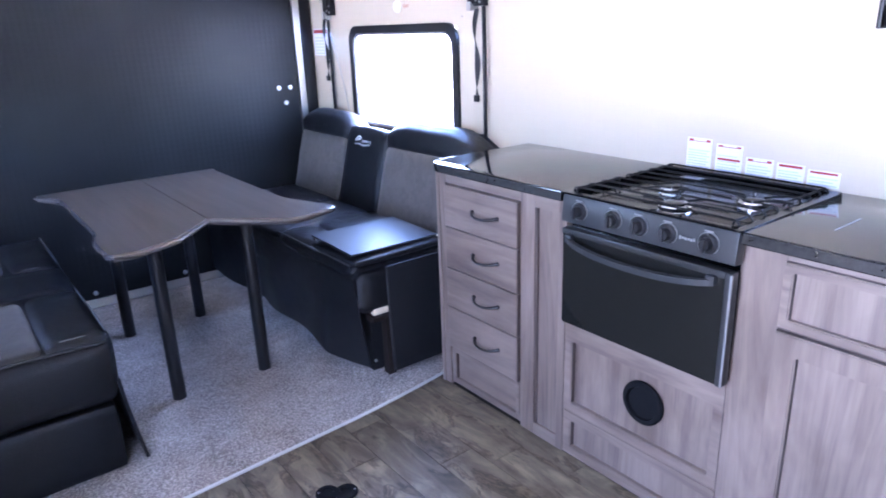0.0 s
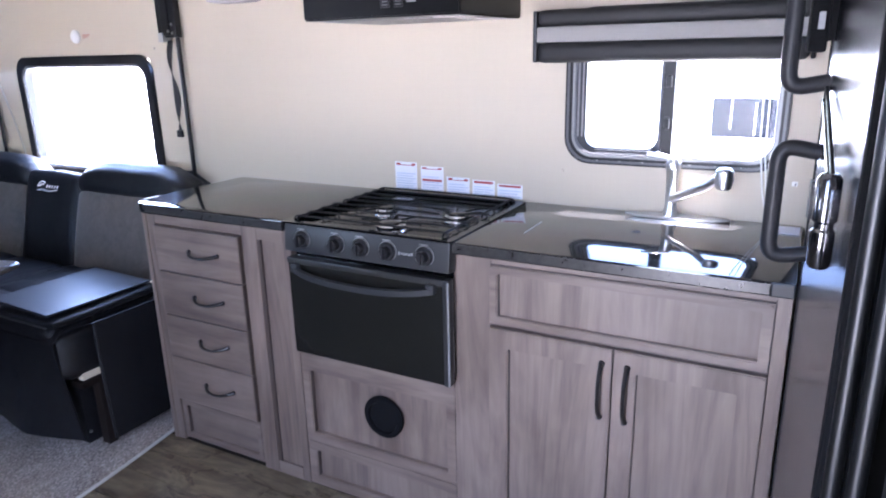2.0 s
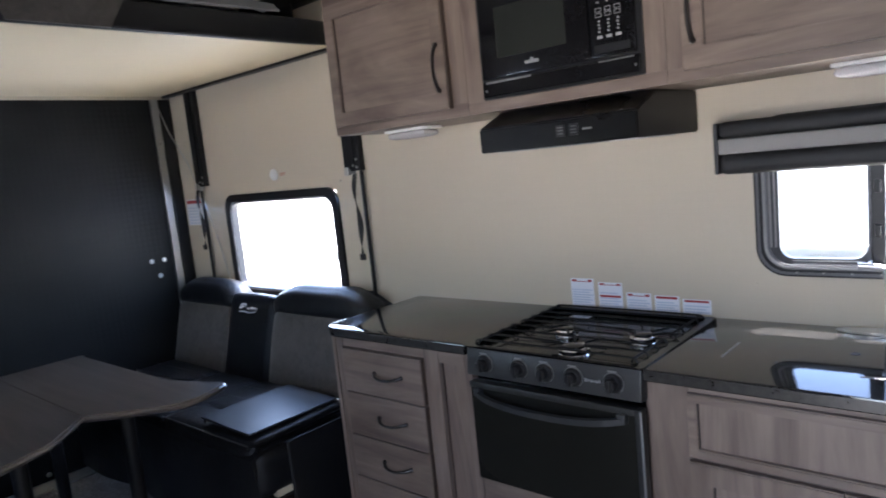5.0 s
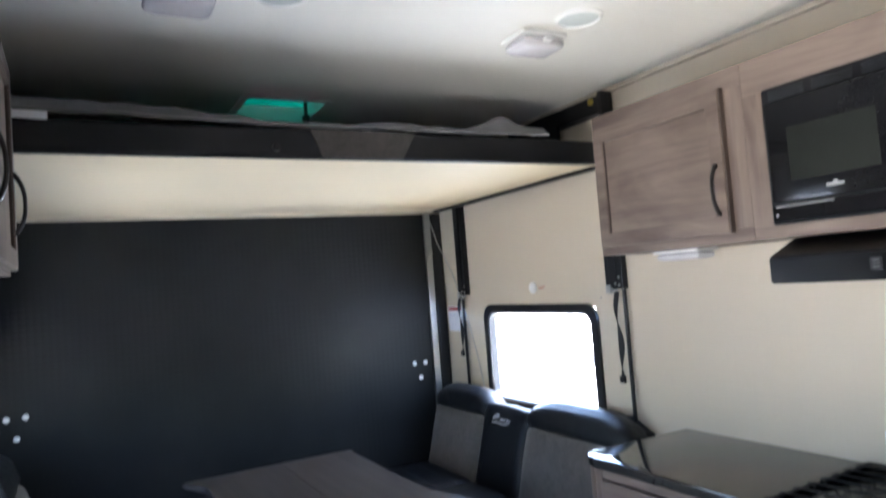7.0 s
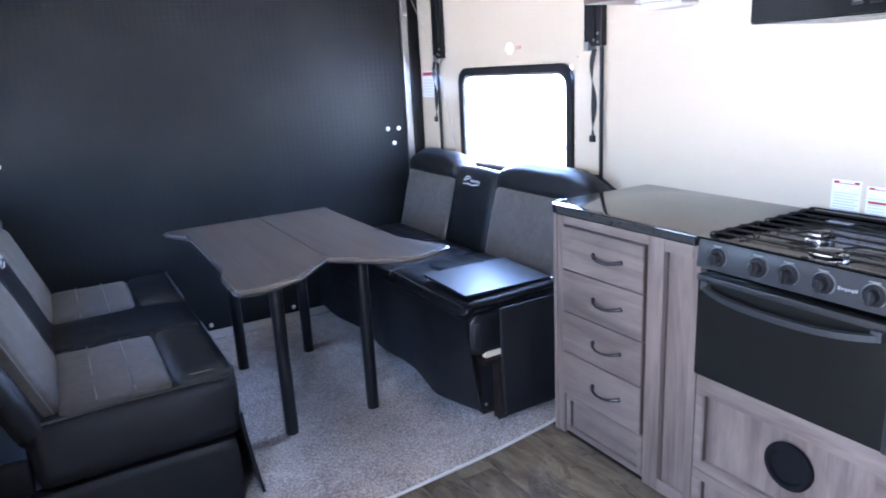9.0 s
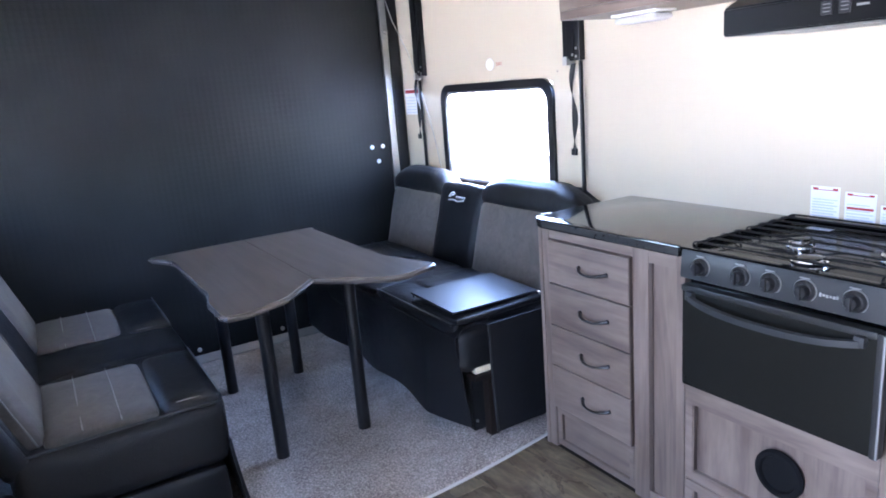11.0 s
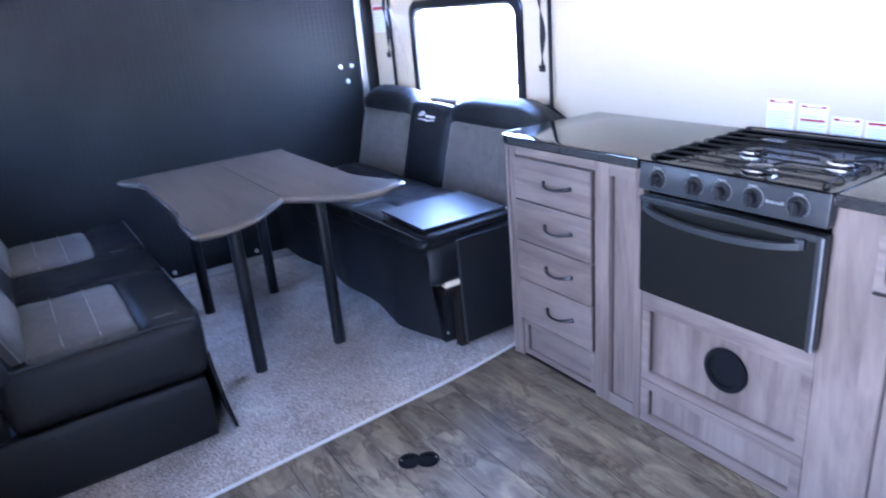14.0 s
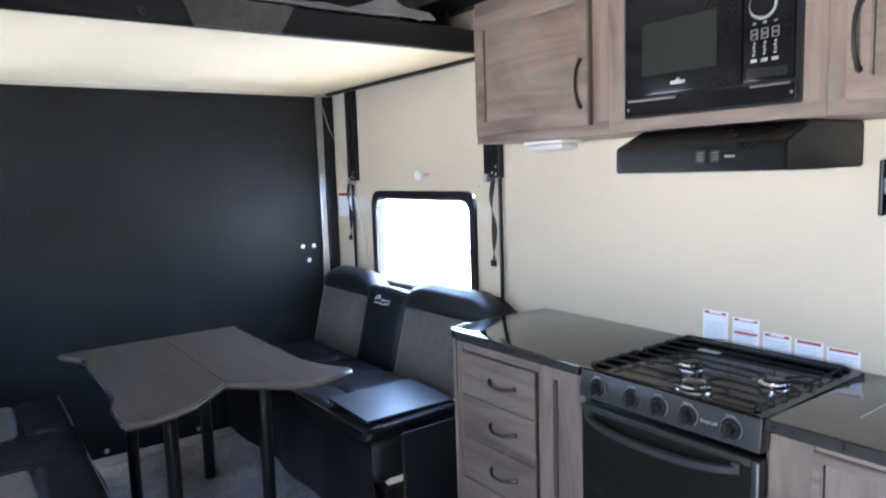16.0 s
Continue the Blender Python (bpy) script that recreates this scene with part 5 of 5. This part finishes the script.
def lift_rail(y0, y1, top, strap_y, strap_low, tube_y):
    r = thing("lift_rail", (RIGHT - 0.02, (y0 + y1) / 2, 1.39), "black steel bed-lift rail on the wall with hanging strap", "bed rail", group="bed-lift rails")
    ym = (y0 + y1) / 2
    part("channel", joined(box(RIGHT - 0.030, RIGHT - 0.001, y0, y1, 1.402, top, 0.003), box(RIGHT - 0.038, RIGHT - 0.0305, ym - 0.02, ym + 0.02, 1.41, top, 0.002)), BLACK, r, "black steel channel")
    part("foot_bracket", joined(box(RIGHT - 0.046, RIGHT - 0.001, y1 - 0.040, y1 - 0.014, 1.386, 1.420, 0.003), lathe([(0.008, 0.0), (0.008, -0.014)], (RIGHT - 0.024, ym, 1.394), "z", 10)), ALU, r, "zinc foot bracket")
    for dy, z in ((-0.018, 1.425), (-0.030, 1.418), (-0.030, 1.450)):
        part("screw", lathe([(0.006, 0.0), (0.004, -0.004)], (RIGHT - (0.0305 if dy < -0.02 else 0.0385), ym + dy, z), "x", 10), ALU, r, "bright screw head")
    part("drop_tube", tube([(RIGHT - 0.020, tube_y, 1.401), (RIGHT - 0.020, tube_y, 0.62)], 0.0085, 8), BLACK, r, "thin black tube", smooth=True)

    def strap(u, v):
        z = 1.392 - (1.392 - strap_low) * v
        sway = 0.005 * math.sin(v * 9) + 0.004 * math.sin(v * 3.2)
        return RIGHT - 0.032 - 0.005 * math.sin(math.pi * v) - 0.010 * u * math.sin(v * 7), strap_y + sway + 0.024 * (u - 0.5) * math.cos(v * 5.5), z

    part("strap", sheet(2, 24, strap, (0.0025, 0, 0)), STRAP, r, "black webbing strap", smooth=True)
    part("strap_tip", box(RIGHT - 0.047, RIGHT - 0.035, strap_y - 0.016, strap_y + 0.012, strap_low - 0.012, strap_low + 0.016, 0.003), BLACK, r, "black plastic strap end")


lift_rail(-0.853, -0.753, 1.912, -0.816, 1.036, -0.846)
lift_rail(0.394, 0.484, 1.912, 0.466, 1.070, 0.452)

# cable of the ramp door
ct = thing("ramp_cable", (-0.13, 0.55, 1.0), "thin steel ramp cable hanging beside the door", "cable")
part("wire", tube([(-0.195, 0.655, 1.865), (-0.165, 0.63, 1.72), (-0.130, 0.54, 1.535), (-0.118, 0.47, 1.37), (-0.115, 0.405, 1.22), (-0.115, 0.345, 1.06), (-0.115, 0.30, 0.90), (-0.115, 0.27, 0.72)], 0.0030, 6), ALU, ct, smooth=True)
part("hook_plate", box(-0.212, -0.180, REAR - 0.022, REAR - 0.0145, 1.62, 1.70, 0.004), ALU, ct, "aluminium fitting")
part("hook_pin", lathe([(0.012, 0.0), (0.012, -0.012), (0.007, -0.016)], (-0.196, REAR - 0.0225, 1.66), "y", 12), ALU, ct, "zinc pin", smooth=True)

jl = thing("warning_label", (RIGHT, 0.59, 1.19), "white warning label with a red bar beside the ramp door", "label")
part("card", box(RIGHT - 0.0014, RIGHT - 0.0004, 0.502, 0.672, 1.191, 1.336), PAPER, jl)
part("red_bar", box(RIGHT - 0.0022, RIGHT - 0.0015, 0.510, 0.664, 1.312, 1.331), INK_RED, jl, "red bar")
for k in range(6):
    part("text_line", box(RIGHT - 0.0022, RIGHT - 0.0015, 0.512 + 0.02 * (k % 2), 0.660, 1.200 + 0.017 * k, 1.205 + 0.017 * k), INK_BLUE, jl, "pale line of small print")

ex = thing("exit_sign", (RIGHT, -0.28, 1.42), "small white EXIT label with red letters", "sign")
part("card", box(RIGHT - 0.0014, RIGHT - 0.0004, -0.305, -0.248, 1.406, 1.440), WALL, ex)
txt = bpy.data.curves.new("exit_text", "FONT")
txt.body, txt.size, txt.extrude, txt.align_x = "EXIT", 0.022, 0.0002, "CENTER"
tob = new("lettering", txt)
tob.parent = ex
tob.matrix_basis = Matrix.Translation(Vector((-0.0019, 0.0035, -0.0045))) @ Euler((radians(90), 0, radians(-90))).to_matrix().to_4x4()
txt.materials.append(INK_RED)
solid("wall_light", lathe([(0.028, 0.0), (0.028, -0.006), (0.022, -0.012), (0.008, -0.015)], (RIGHT, -0.206, 1.423), "x", 24), WHITE, "small round white plastic wall button", "wall button", smooth=True)
solid("hole_plug", lathe([(0.004, 0.0), (0.003, -0.0015)], (RIGHT, -0.684, 1.366), "x", 10), DULL, "tiny dark plug in the wall", "plug", smooth=True)
solid("wall_plug", lathe([(0.006, 0.0), (0.005, -0.003)], (RIGHT, -2.382, 0.980), "x", 12), WALL, "small grey screw cap on the wall", "plug", smooth=True)
so = thing("cord_clip", (RIGHT, -3.0, 0.985), "small pale plastic cord clip on the wall by the refrigerator", "clip")
part("pad", box(RIGHT - 0.004, RIGHT - 0.0005, -3.006, -2.992, 0.978, 0.990, 0.001), WHITE, so)
part("hook", box(RIGHT - 0.010, RIGHT - 0.0042, -3.003, -2.999, 0.980, 0.986, 0.001), DULL, so, "dull hook")


# ---- ceiling fittings ----
def ceiling_light(x, y):
    c = thing("ceiling_light", (x, y, TOP), "square white ceiling light with clear lens, off", "light", group="ceiling lights")
    part("base", cushion(x - 0.085, x + 0.085, y - 0.065, y + 0.065, TOP - 0.020, TOP - 0.0005, 0.010, 0, 3), WHITE, c, smooth=True)
    part("lens", cushion(x - 0.078, x + 0.078, y - 0.058, y + 0.058, TOP - 0.052, TOP - 0.0195, 0.016, 0.002, 5), LENS, c, "clear ribbed lens", smooth=True)
    part("switch", box(x - 0.012, x + 0.014, y - 0.076, y - 0.058, TOP - 0.040, TOP - 0.026, 0.003), WHITE, c)


def ceiling_speaker(x, y):
    c = thing("ceiling_speaker", (x, y, TOP), "round pale ceiling speaker", "speaker", group="ceiling speakers")
    part("ring", lathe([(0.072, -0.0005), (0.072, -0.006), (0.062, -0.012), (0.058, -0.008), (0.058, -0.001)], (x, y, TOP), "z", 32), WHITE, c, smooth=True)
    part("grille", lathe([(0.0575, -0.001), (0.0575, -0.007), (0.03, -0.010)], (x, y, TOP), "z", 32), SPEAKER, c, "pale grey-green grille", smooth=True)


ceiling_light(-0.768, -1.232)
ceiling_light(-1.815, -1.235)
ceiling_speaker(-0.730, -1.403)
ceiling_speaker(-1.582, -1.284)
ceiling_speaker(-1.858, -1.408)

# wall cabinet on the far side
lc = thing("wall_cabinet", (-2.34, -1.45, 1.575), "grey-brown wood-look wall cabinet opposite the kitchen", "wall cabinet")
part("carcass", box(LEFT + 0.002, -2.197, -1.95, -0.950, 1.578, 2.10, 0.002), WOOD_Z, lc)
for y0, y1 in ((-1.445, -0.955), (-1.945, -1.455)):
    d = framed("door", y0, y1, 1.590, 2.085, -2.180, 0.050, 0.010, 0.0165, WOOD_Z, lc, face=1)
    hbm = bow_pull((0, 0, 0), 0.14, "z", 0.02)
    for v in hbm.verts:
        v.co = Vector((-2.180 - v.co.x, v.co.y + y1 - 0.035, v.co.z + 1.75))
    part("handle", hbm, BRONZE, d, "dark bronze bow pull", smooth=True)


# ---- sofas ----
def sofa(side, label):
    """A fold-down vinyl sofa; u runs from the wall into the room, then y, then z."""
    wall = 0.0 if side == "east" else LEFT
    sg = -1.0 if side == "east" else 1.0

    def put(bm):
        for v in bm.verts:
            v.co.x = wall + sg * v.co.x
        return bm

    s = thing("sofa", (wall + sg * 0.45, -0.15, 0.0), label, "sofa", group="facing sofas")
    y0, y1 = (-0.94, 0.655) if side == "east" else (-0.905, 0.475)
    ym = -0.083 if side == "east" else -0.222
    rim = 0.05 if side == "east" else 0.03      # vinyl border outside the pads
    cw = 0.35
    seat_z = 0.47
    front = 0.855 if side == "east" else 0.83
    part("base", put(box(0.115, front - 0.09, y0 + 0.061, y1 - 0.01, 0.0, 0.29 if side == "east" else 0.242, 0.01)), VINYL, s, "black base box", smooth=True)
    part("seat", put(cushion(0.20 if side == "east" else 0.235, front, y0, y1, 0.275 if side == "east" else 0.242, seat_z, 0.055, 0.010, 13, 0.004, 1 if sg > 0 else 2)), VINYL, s, "black vinyl seat", smooth=True)
    for a, b in ((y0 + rim, ym - cw / 2), (ym + cw / 2, y1 - 0.05)):
        pad = cushion(0.33, front - 0.19, a, b, seat_z - 0.05, seat_z + 0.014, 0.02, 0.005, 9, 0.003, a)
        part("seat_pad", put(pad), VINYL if side == "east" else SUEDE, s, "black vinyl seat panel" if side == "east" else "grey suede seat panel", smooth=True)
        for k in (1, 2):
            uu = 0.33 + (front - 0.52) * k / 3
            part("seam", put(tube([(uu, a + (b - a) * j / 8, seat_z + 0.0130 + 0.005 * math.sin(math.pi * j / 8)) for j in range(9)], 0.0020, 6)), STITCH, s)
        part("front_roll", put(cushion(front - 0.19, front - 0.006, a - 0.01, b + 0.01, seat_z - 0.07, seat_z + 0.018, 0.035, 0.006, 7, 0.005, b)), VINYL, s, "black vinyl front roll", smooth=True)
    for a, b in ((y0 + rim, ym - cw / 2), (ym + cw / 2, y1 - 0.05)):
        part("seam", put(tube([(front - 0.014, a + (b - a) * j / 8, seat_z + 0.013) for j in range(9)], 0.0026, 6)), STITCH, s, "raised edge welt", smooth=True)
        part("seam", put(tube([(front - 0.14 + 0.125 * j / 6, a + 0.012, seat_z + 0.012 - 0.012 * (j / 6) ** 3) for j in range(7)], 0.0022, 6)), STITCH, s, smooth=True)
    part("centre_strip", put(cushion(0.30, front - 0.010, ym - cw / 2 + 0.004, ym + cw / 2 - 0.004, seat_z - 0.05, seat_z + 0.010, 0.025, 0.004, 7, 0.003)), VINYL, s, smooth=True)
    # backrest leans to the wall
    pivot, lean = (0.30, 0, 0.44), -15 if side == "east" else -20
    step, slide = (0.028, -0.04) if side == "east" else (0.0, 0.0)

    def back(bm):
        bmesh.ops.translate(bm, verts=bm.verts[:], vec=(step, slide, 0))
        return put(tilt(bm, pivot, "Y", lean))

    bt = part("backrest", back(cushion(0.205, 0.315, y0 + 0.01, y1, 0.40, 0.835 if side == "east" else 0.89, 0.045, 0.006, 13, 0.003, 5)), VINYL, s, "black vinyl backrest shell", smooth=True)
    for a, b in ((y0 + (0.045 if side == "east" else 0.03), ym - cw / 2), (ym + cw / 2, y1 - 0.035)):
        hrest = cushion(0.195, 0.352, a - 0.02, b + 0.02, 0.768 if side == "east" else 0.785, 0.922 if side == "east" else 0.972, 0.056, 0.008, 11, 0.003, b)
        for v in hrest.verts:
            e = abs((v.co.y - (a + b) / 2) / ((b - a) / 2 + 0.02))
            if v.co.z > 0.85:
                v.co.z -= 0.055 * max(0.0, e - 0.45) ** 1.5 / 0.4
        part("headrest", back(hrest), VINYL, s, "black vinyl headrest", smooth=True)
        pad = cushion(0.27, 0.352, a + 0.012, b - 0.012, 0.445, 0.797 if side == "east" else 0.812, 0.028, 0.008, 9, 0.003, a)
        part("back_pad", back(pad), SUEDE, s, "grey suede back panel", smooth=True)
        for yy in (a + 0.006, b - 0.006):
            part("piping", back(tube([(0.330, yy, 0.46 + 0.33 * j / 8) for j in range(9)], 0.0028, 6)), STITCH, s, "grey stitched piping", smooth=True)
    part("centre_back", back(cushion(0.25, 0.345, ym - cw / 2 - 0.02, ym + cw / 2 + 0.02, 0.43, 0.860 if side == "east" else 0.91, 0.030, 0.006, 9, 0.003)), VINYL, s, "black vinyl centre panel", smooth=True)
    logo = [tube([(0.354, ym + yy, zz) for yy, zz in pts], 0.0028, 6) for pts in (
        [(0.080, 0.788), (0.066, 0.806), (0.046, 0.813), (0.028, 0.806)], [(0.066, 0.790), (0.052, 0.800), (0.036, 0.798)],
        [(0.080, 0.772), (0.040, 0.776), (0.0, 0.770), (-0.055, 0.779)], *[[(0.016 - 0.018 * k, 0.786), (0.010 - 0.018 * k, 0.797)] for k in range(5)])]
    part("emblem", back(joined(*logo)), THREAD, s, "embroidered silver emblem", smooth=True)

    # hanging front skirt, wavy and kicked out at its hem
    def skirt(u, v):
        y = y0 + 0.015 + (y1 - y0 - 0.02) * u
        hem = 0.045 + 0.045 * max(0.0, math.sin(u * 5.2 + 0.3)) * v + 0.03 * u if side == "east" else 0.016
        top = seat_z + 0.004 if side == "east" else seat_z - 0.150
        z = top + (hem - top) * v
        if side == "east":
            o = front + 0.008 - 0.05 * max(0.0, 0.12 - v) ** 2 / 0.0144 + v * 0.024 * math.sin(u * 6.5 + 0.6) + 0.012 * v * math.sin(u * 17) - 0.07 * max(0.0, 0.12 - u) / 0.12 * v
        else:
            o = front - 0.004 + 0.040 * v ** 1.3 + 0.006 * v * math.sin(u * 9)
        return o, y, z

    part("front_skirt", put(sheet(60, 12, skirt, (-0.004 if side == "east" else -0.011, 0, 0))), VINYL, s, "hanging black vinyl skirt", smooth=True)
    if side == "east":
        part("back_wing", prism([(-0.62, 0.70), (-0.62, 0.885), (-0.70, 0.902), (-0.76, 0.896), (-0.815, 0.868), (-0.935, 0.838), (-0.98, 0.70)], "x", -0.160, RIGHT - 0.004, 0.018, 3), VINYL, s, "loose black vinyl wing behind the backrest", smooth=True)
        part("end_flap", put(tilt(sheet(8, 8, lambda u, v: (0.40 + 0.345 * u, y0 - 0.055 - 0.02 * v * v, 0.488 - 0.428 * v), (0, 0.006, 0)), (0.6, y0, 0.45), "X", 0)), VINYL, s, "stiff black end flap hanging down", smooth=True)
        part("flap_edge", put(tube([(0.745, y0 - 0.052 - 0.02 * (k / 8) ** 2, 0.488 - 0.428 * k / 8) for k in range(9)] , 0.005, 6)), VINYL, s, smooth=True)
        # The sunlit patch under the seat edge is put in as a pale block.
        part("support_block", put(box(0.66, front - 0.075, y0 + 0.004, y0 + 0.030, 0.276, 0.345, 0.003)), BUNK_BOARD, s, "pale block for the sunlit patch under the seat")
        part("seat_frame", put(joined(box(0.60, front - 0.06, y0 - 0.012, y0 + 0.045, 0.255, 0.275, 0.002), box(0.70, 0.735, y0 - 0.010, y0 + 0.03, 0.0, 0.256, 0.002))), SHADED_WOOD, s, "brown wood seat rail and leg, coloured dark for their shade")
        part("foot_screw", put(lathe([(0.006, 0.0), (0.005, -0.006)], (front - 0.07, y0 + 0.01, 0.085), "y", 10)), ALU, s)
    else:
        welt = [(0.262, y0 + 0.030, seat_z - 0.012), (0.275, y0 + 0.012, seat_z - 0.010)]
        welt += [(0.30 + (front - 0.35) * j / 8, y0 + 0.008, seat_z - 0.010 + 0.006 * math.sin(math.pi * j / 8)) for j in range(9)]
        welt += [(front - 0.030, y0 + 0.010, seat_z - 0.012), (front - 0.014, y0 + 0.024, seat_z - 0.012), (front - 0.008, y0 + 0.06, seat_z - 0.012)]
        part("edge_welt", put(tube(rounded(welt, 0.02, 3), 0.0048, 8)), SMOOTH_VINYL, s, "raised black welt round the seat edge", smooth=True)
        # Added black block; keeps the shaded recess by the hinge dark.
        part("hinge_cover", put(cushion(0.10, 0.24, y0 + 0.02, y0 + 0.06, 0.242, 0.36, 0.02, 0.003, 5, 0.003)), VINYL, s, "black vinyl block by the back hinge, darkening the recess", smooth=True)
        part("side_roll", back(tube([(0.262, y0 + 0.020, 0.45 + 0.46 * j / 10) for j in range(11)], 0.036, 14)), VINYL, s, "rounded black vinyl side roll of the backrest", smooth=True)
        part("end_panel", put(cushion(0.06, front - 0.030, y0 + 0.012, y0 + 0.06, 0.012, 0.243, 0.012, 0.003, 7, 0.003)), VINYL, s, "black vinyl end panel", smooth=True)
    return s


sofa("east", "black vinyl fold-down sofa with grey suede panels below the window")
sofa("west", "black vinyl fold-down sofa with grey suede panels and hanging front skirt")

# flat vinyl flap lying on the near seat
vp = thing("folded_flap", (-0.66, -0.78, 0.49), "flat black vinyl flap lying folded on the sofa seat", "flap")
part("top_leaf", tilt(tilt(box(-0.850, -0.45, -0.920, -0.600, 0.532, 0.540, 0.003), (-0.6, -0.8, 0.54), "Y", 0.3), (-0.6, -0.8, 0.54), "X", 1.5), SMOOTH_VINYL, vp)
part("lower_leaf", tilt(cushion(-0.855, -0.43, -0.950, -0.605, 0.494, 0.522, 0.012, 0.003, 7, 0.003), (-0.6, -0.8, 0.51), "Y", -1), VINYL, vp, smooth=True)
for x, y in ((-0.838, -0.620), (-0.46, -0.940)):
    part("rivet", lathe([(0.012, 0.0), (0.012, 0.010), (0.007, 0.014)], (x, y, 0.527), "z", 12), CHROME, vp, "bright metal rivet", smooth=True)

# ---- table ----
tb = thing("dining_table", (-1.27, -0.18, 0.0), "taupe split-top table with pale edging on four black legs", "table")
TZ = 0.700
C = Vector((-1.258, -0.240))
right_half = [(0.0015, -0.374), (0.056, -0.434), (0.205, -0.571), (0.240, -0.586), (0.290, -0.588), (0.417, -0.548), (0.428, -0.535), (0.420, -0.512), (0.350, -0.310),
              (0.338, -0.260), (0.336, 0.500), (0.350, 0.512), (0.346, 0.538), (0.330, 0.546), (0.0015, 0.546)]
left_half = [(-0.0015, 0.546), (-0.405, 0.534), (-0.428, 0.524), (-0.420, 0.502), (-0.360, 0.400), (-0.351, 0.360), (-0.349, -0.265), (-0.356, -0.300), (-0.374, -0.370), (-0.378, -0.400),
             (-0.377, -0.568), (-0.365, -0.590), (-0.298, -0.596), (-0.165, -0.543), (-0.150, -0.532), (-0.0015, -0.374)]
for half in (right_half, left_half):
    pts = [(C.x + a, C.y + b) for a, b in half]
    leaf = part("tabletop", prism(pts, "z", TZ - 0.024, TZ, 0.003, 2), TABLETOP, tb, "taupe laminate leaf")
    loop = pts
    dense = []
    for p, q in zip(loop, loop[1:]):
        n = max(1, int(math.dist(p, q) / 0.03))
        dense += [(p[0] + (q[0] - p[0]) * k / n, p[1] + (q[1] - p[1]) * k / n, TZ - 0.0125) for k in range(n)]
    dense.append((*loop[-1], TZ - 0.0125))
    part("edging", tube(dense, 0.0096, 8), TABLE_EDGE, leaf, "pale moulded edging", smooth=True)
for x, y in ((-1.446, -0.560), (-1.098, -0.556), (-1.117, 0.176), (-1.447, 0.168)):
    part("leg", tube([Vector((x, y, 0.012)), Vector((x, y, 0.05)), Vector((x, y, TZ - 0.03)), Vector((x, y, TZ - 0.0245))], 0.0255, 16), BLACK, tb, "black tubular leg", smooth=True)
    part("leg_cup", lathe([(0.055, TZ - 0.0245), (0.050, TZ - 0.030), (0.032, TZ - 0.05), (0.028, TZ - 0.075)], (x, y, 0), "z", 20), BLACK, tb, smooth=True)

# table socket in the floor
fs = thing("floor_socket", (-1.250, -1.437, 0.0), "black oval floor socket for a table leg", "floor socket")
for k in (-1, 1):
    sx, sy = -1.250 + k * 0.0245, -1.437 - k * 0.0155
    part("cup", lathe([(0.036, 0.0), (0.035, 0.005), (0.029, 0.008), (0.020, 0.008), (0.018, 0.002), (0.003, 0.001)], (sx, sy, 0.0), "z", 24), GASKET, fs, "black plastic leg cup", smooth=True)
    part("screw", lathe([(0.004, 0.006), (0.003, 0.0085)], (sx + k * 0.023, sy - k * 0.012, 0.0), "z", 8), DULL, fs)

# ---- outside ----
solid("ground", box(-300, 300, -300, 300, -1.0, -0.72), GRAVEL, "pale sunlit gravel yard", "ground", kind="structure")
# Made-up strip, placed by the view for a faint line through the window.
solid("road", box(8.4, 9.5, 6.0, 80.0, -0.7198, -0.7150), ASPHALT, "dark grey strip across the yard, placed to fit the camera's view", "road", kind="structure")
pv = thing("parked_van", (10.0, -1.9, -0.72), "white parked van with dark tinted windows on the sunny yard", "van")
part("body", joined(cushion(9.2, 11.2, -4.2, 1.6, -0.45, 1.10, 0.25, 0.0, 9)), TRAILER_WHITE, pv, smooth=True)
for y0, y1 in ((-2.55, -1.66),):
    pane = part("window", box(9.17, 9.21, y0, y1, -0.02, 0.56, 0.01), TRAILER_DARK, pv, "dark tinted window")
    for a, b, z0, z1 in ((0.30, 0.315, 0.10, 0.54), (0.68, 0.70, 0.02, 0.50)):
        part("window_bar", box(9.160, 9.1695, y1 - (y1 - y0) * b, y1 - (y1 - y0) * a, z0, z1), TRAILER_WHITE, pane, "white bar across the window")
for y in (-3.4, 1.0):
    part("wheel", lathe([(0.30, 0.0), (0.33, -0.03), (0.33, -0.2), (0.2, -0.22)], (9.38, y, -0.39), "x", 24), IRON, pv, "black tyre", smooth=True)

# ---- floor planks, laid last ----
PW = 0.132
x = LEFT + 0.002
while x < -0.575:
    y = FRONT - rng.uniform(0, 0.9)
    while y < -0.90:
        ln = rng.choice((0.91, 1.22, 1.42))
        a, b = max(y, FRONT), min(y + ln - 0.0022, -0.90)
        if b - a > 0.05:
            part("plank", box(x, min(x + PW - 0.0024, -0.575), a, b, -0.0035, 0.0), FLOOR, floor)
        y += ln
    x += PW
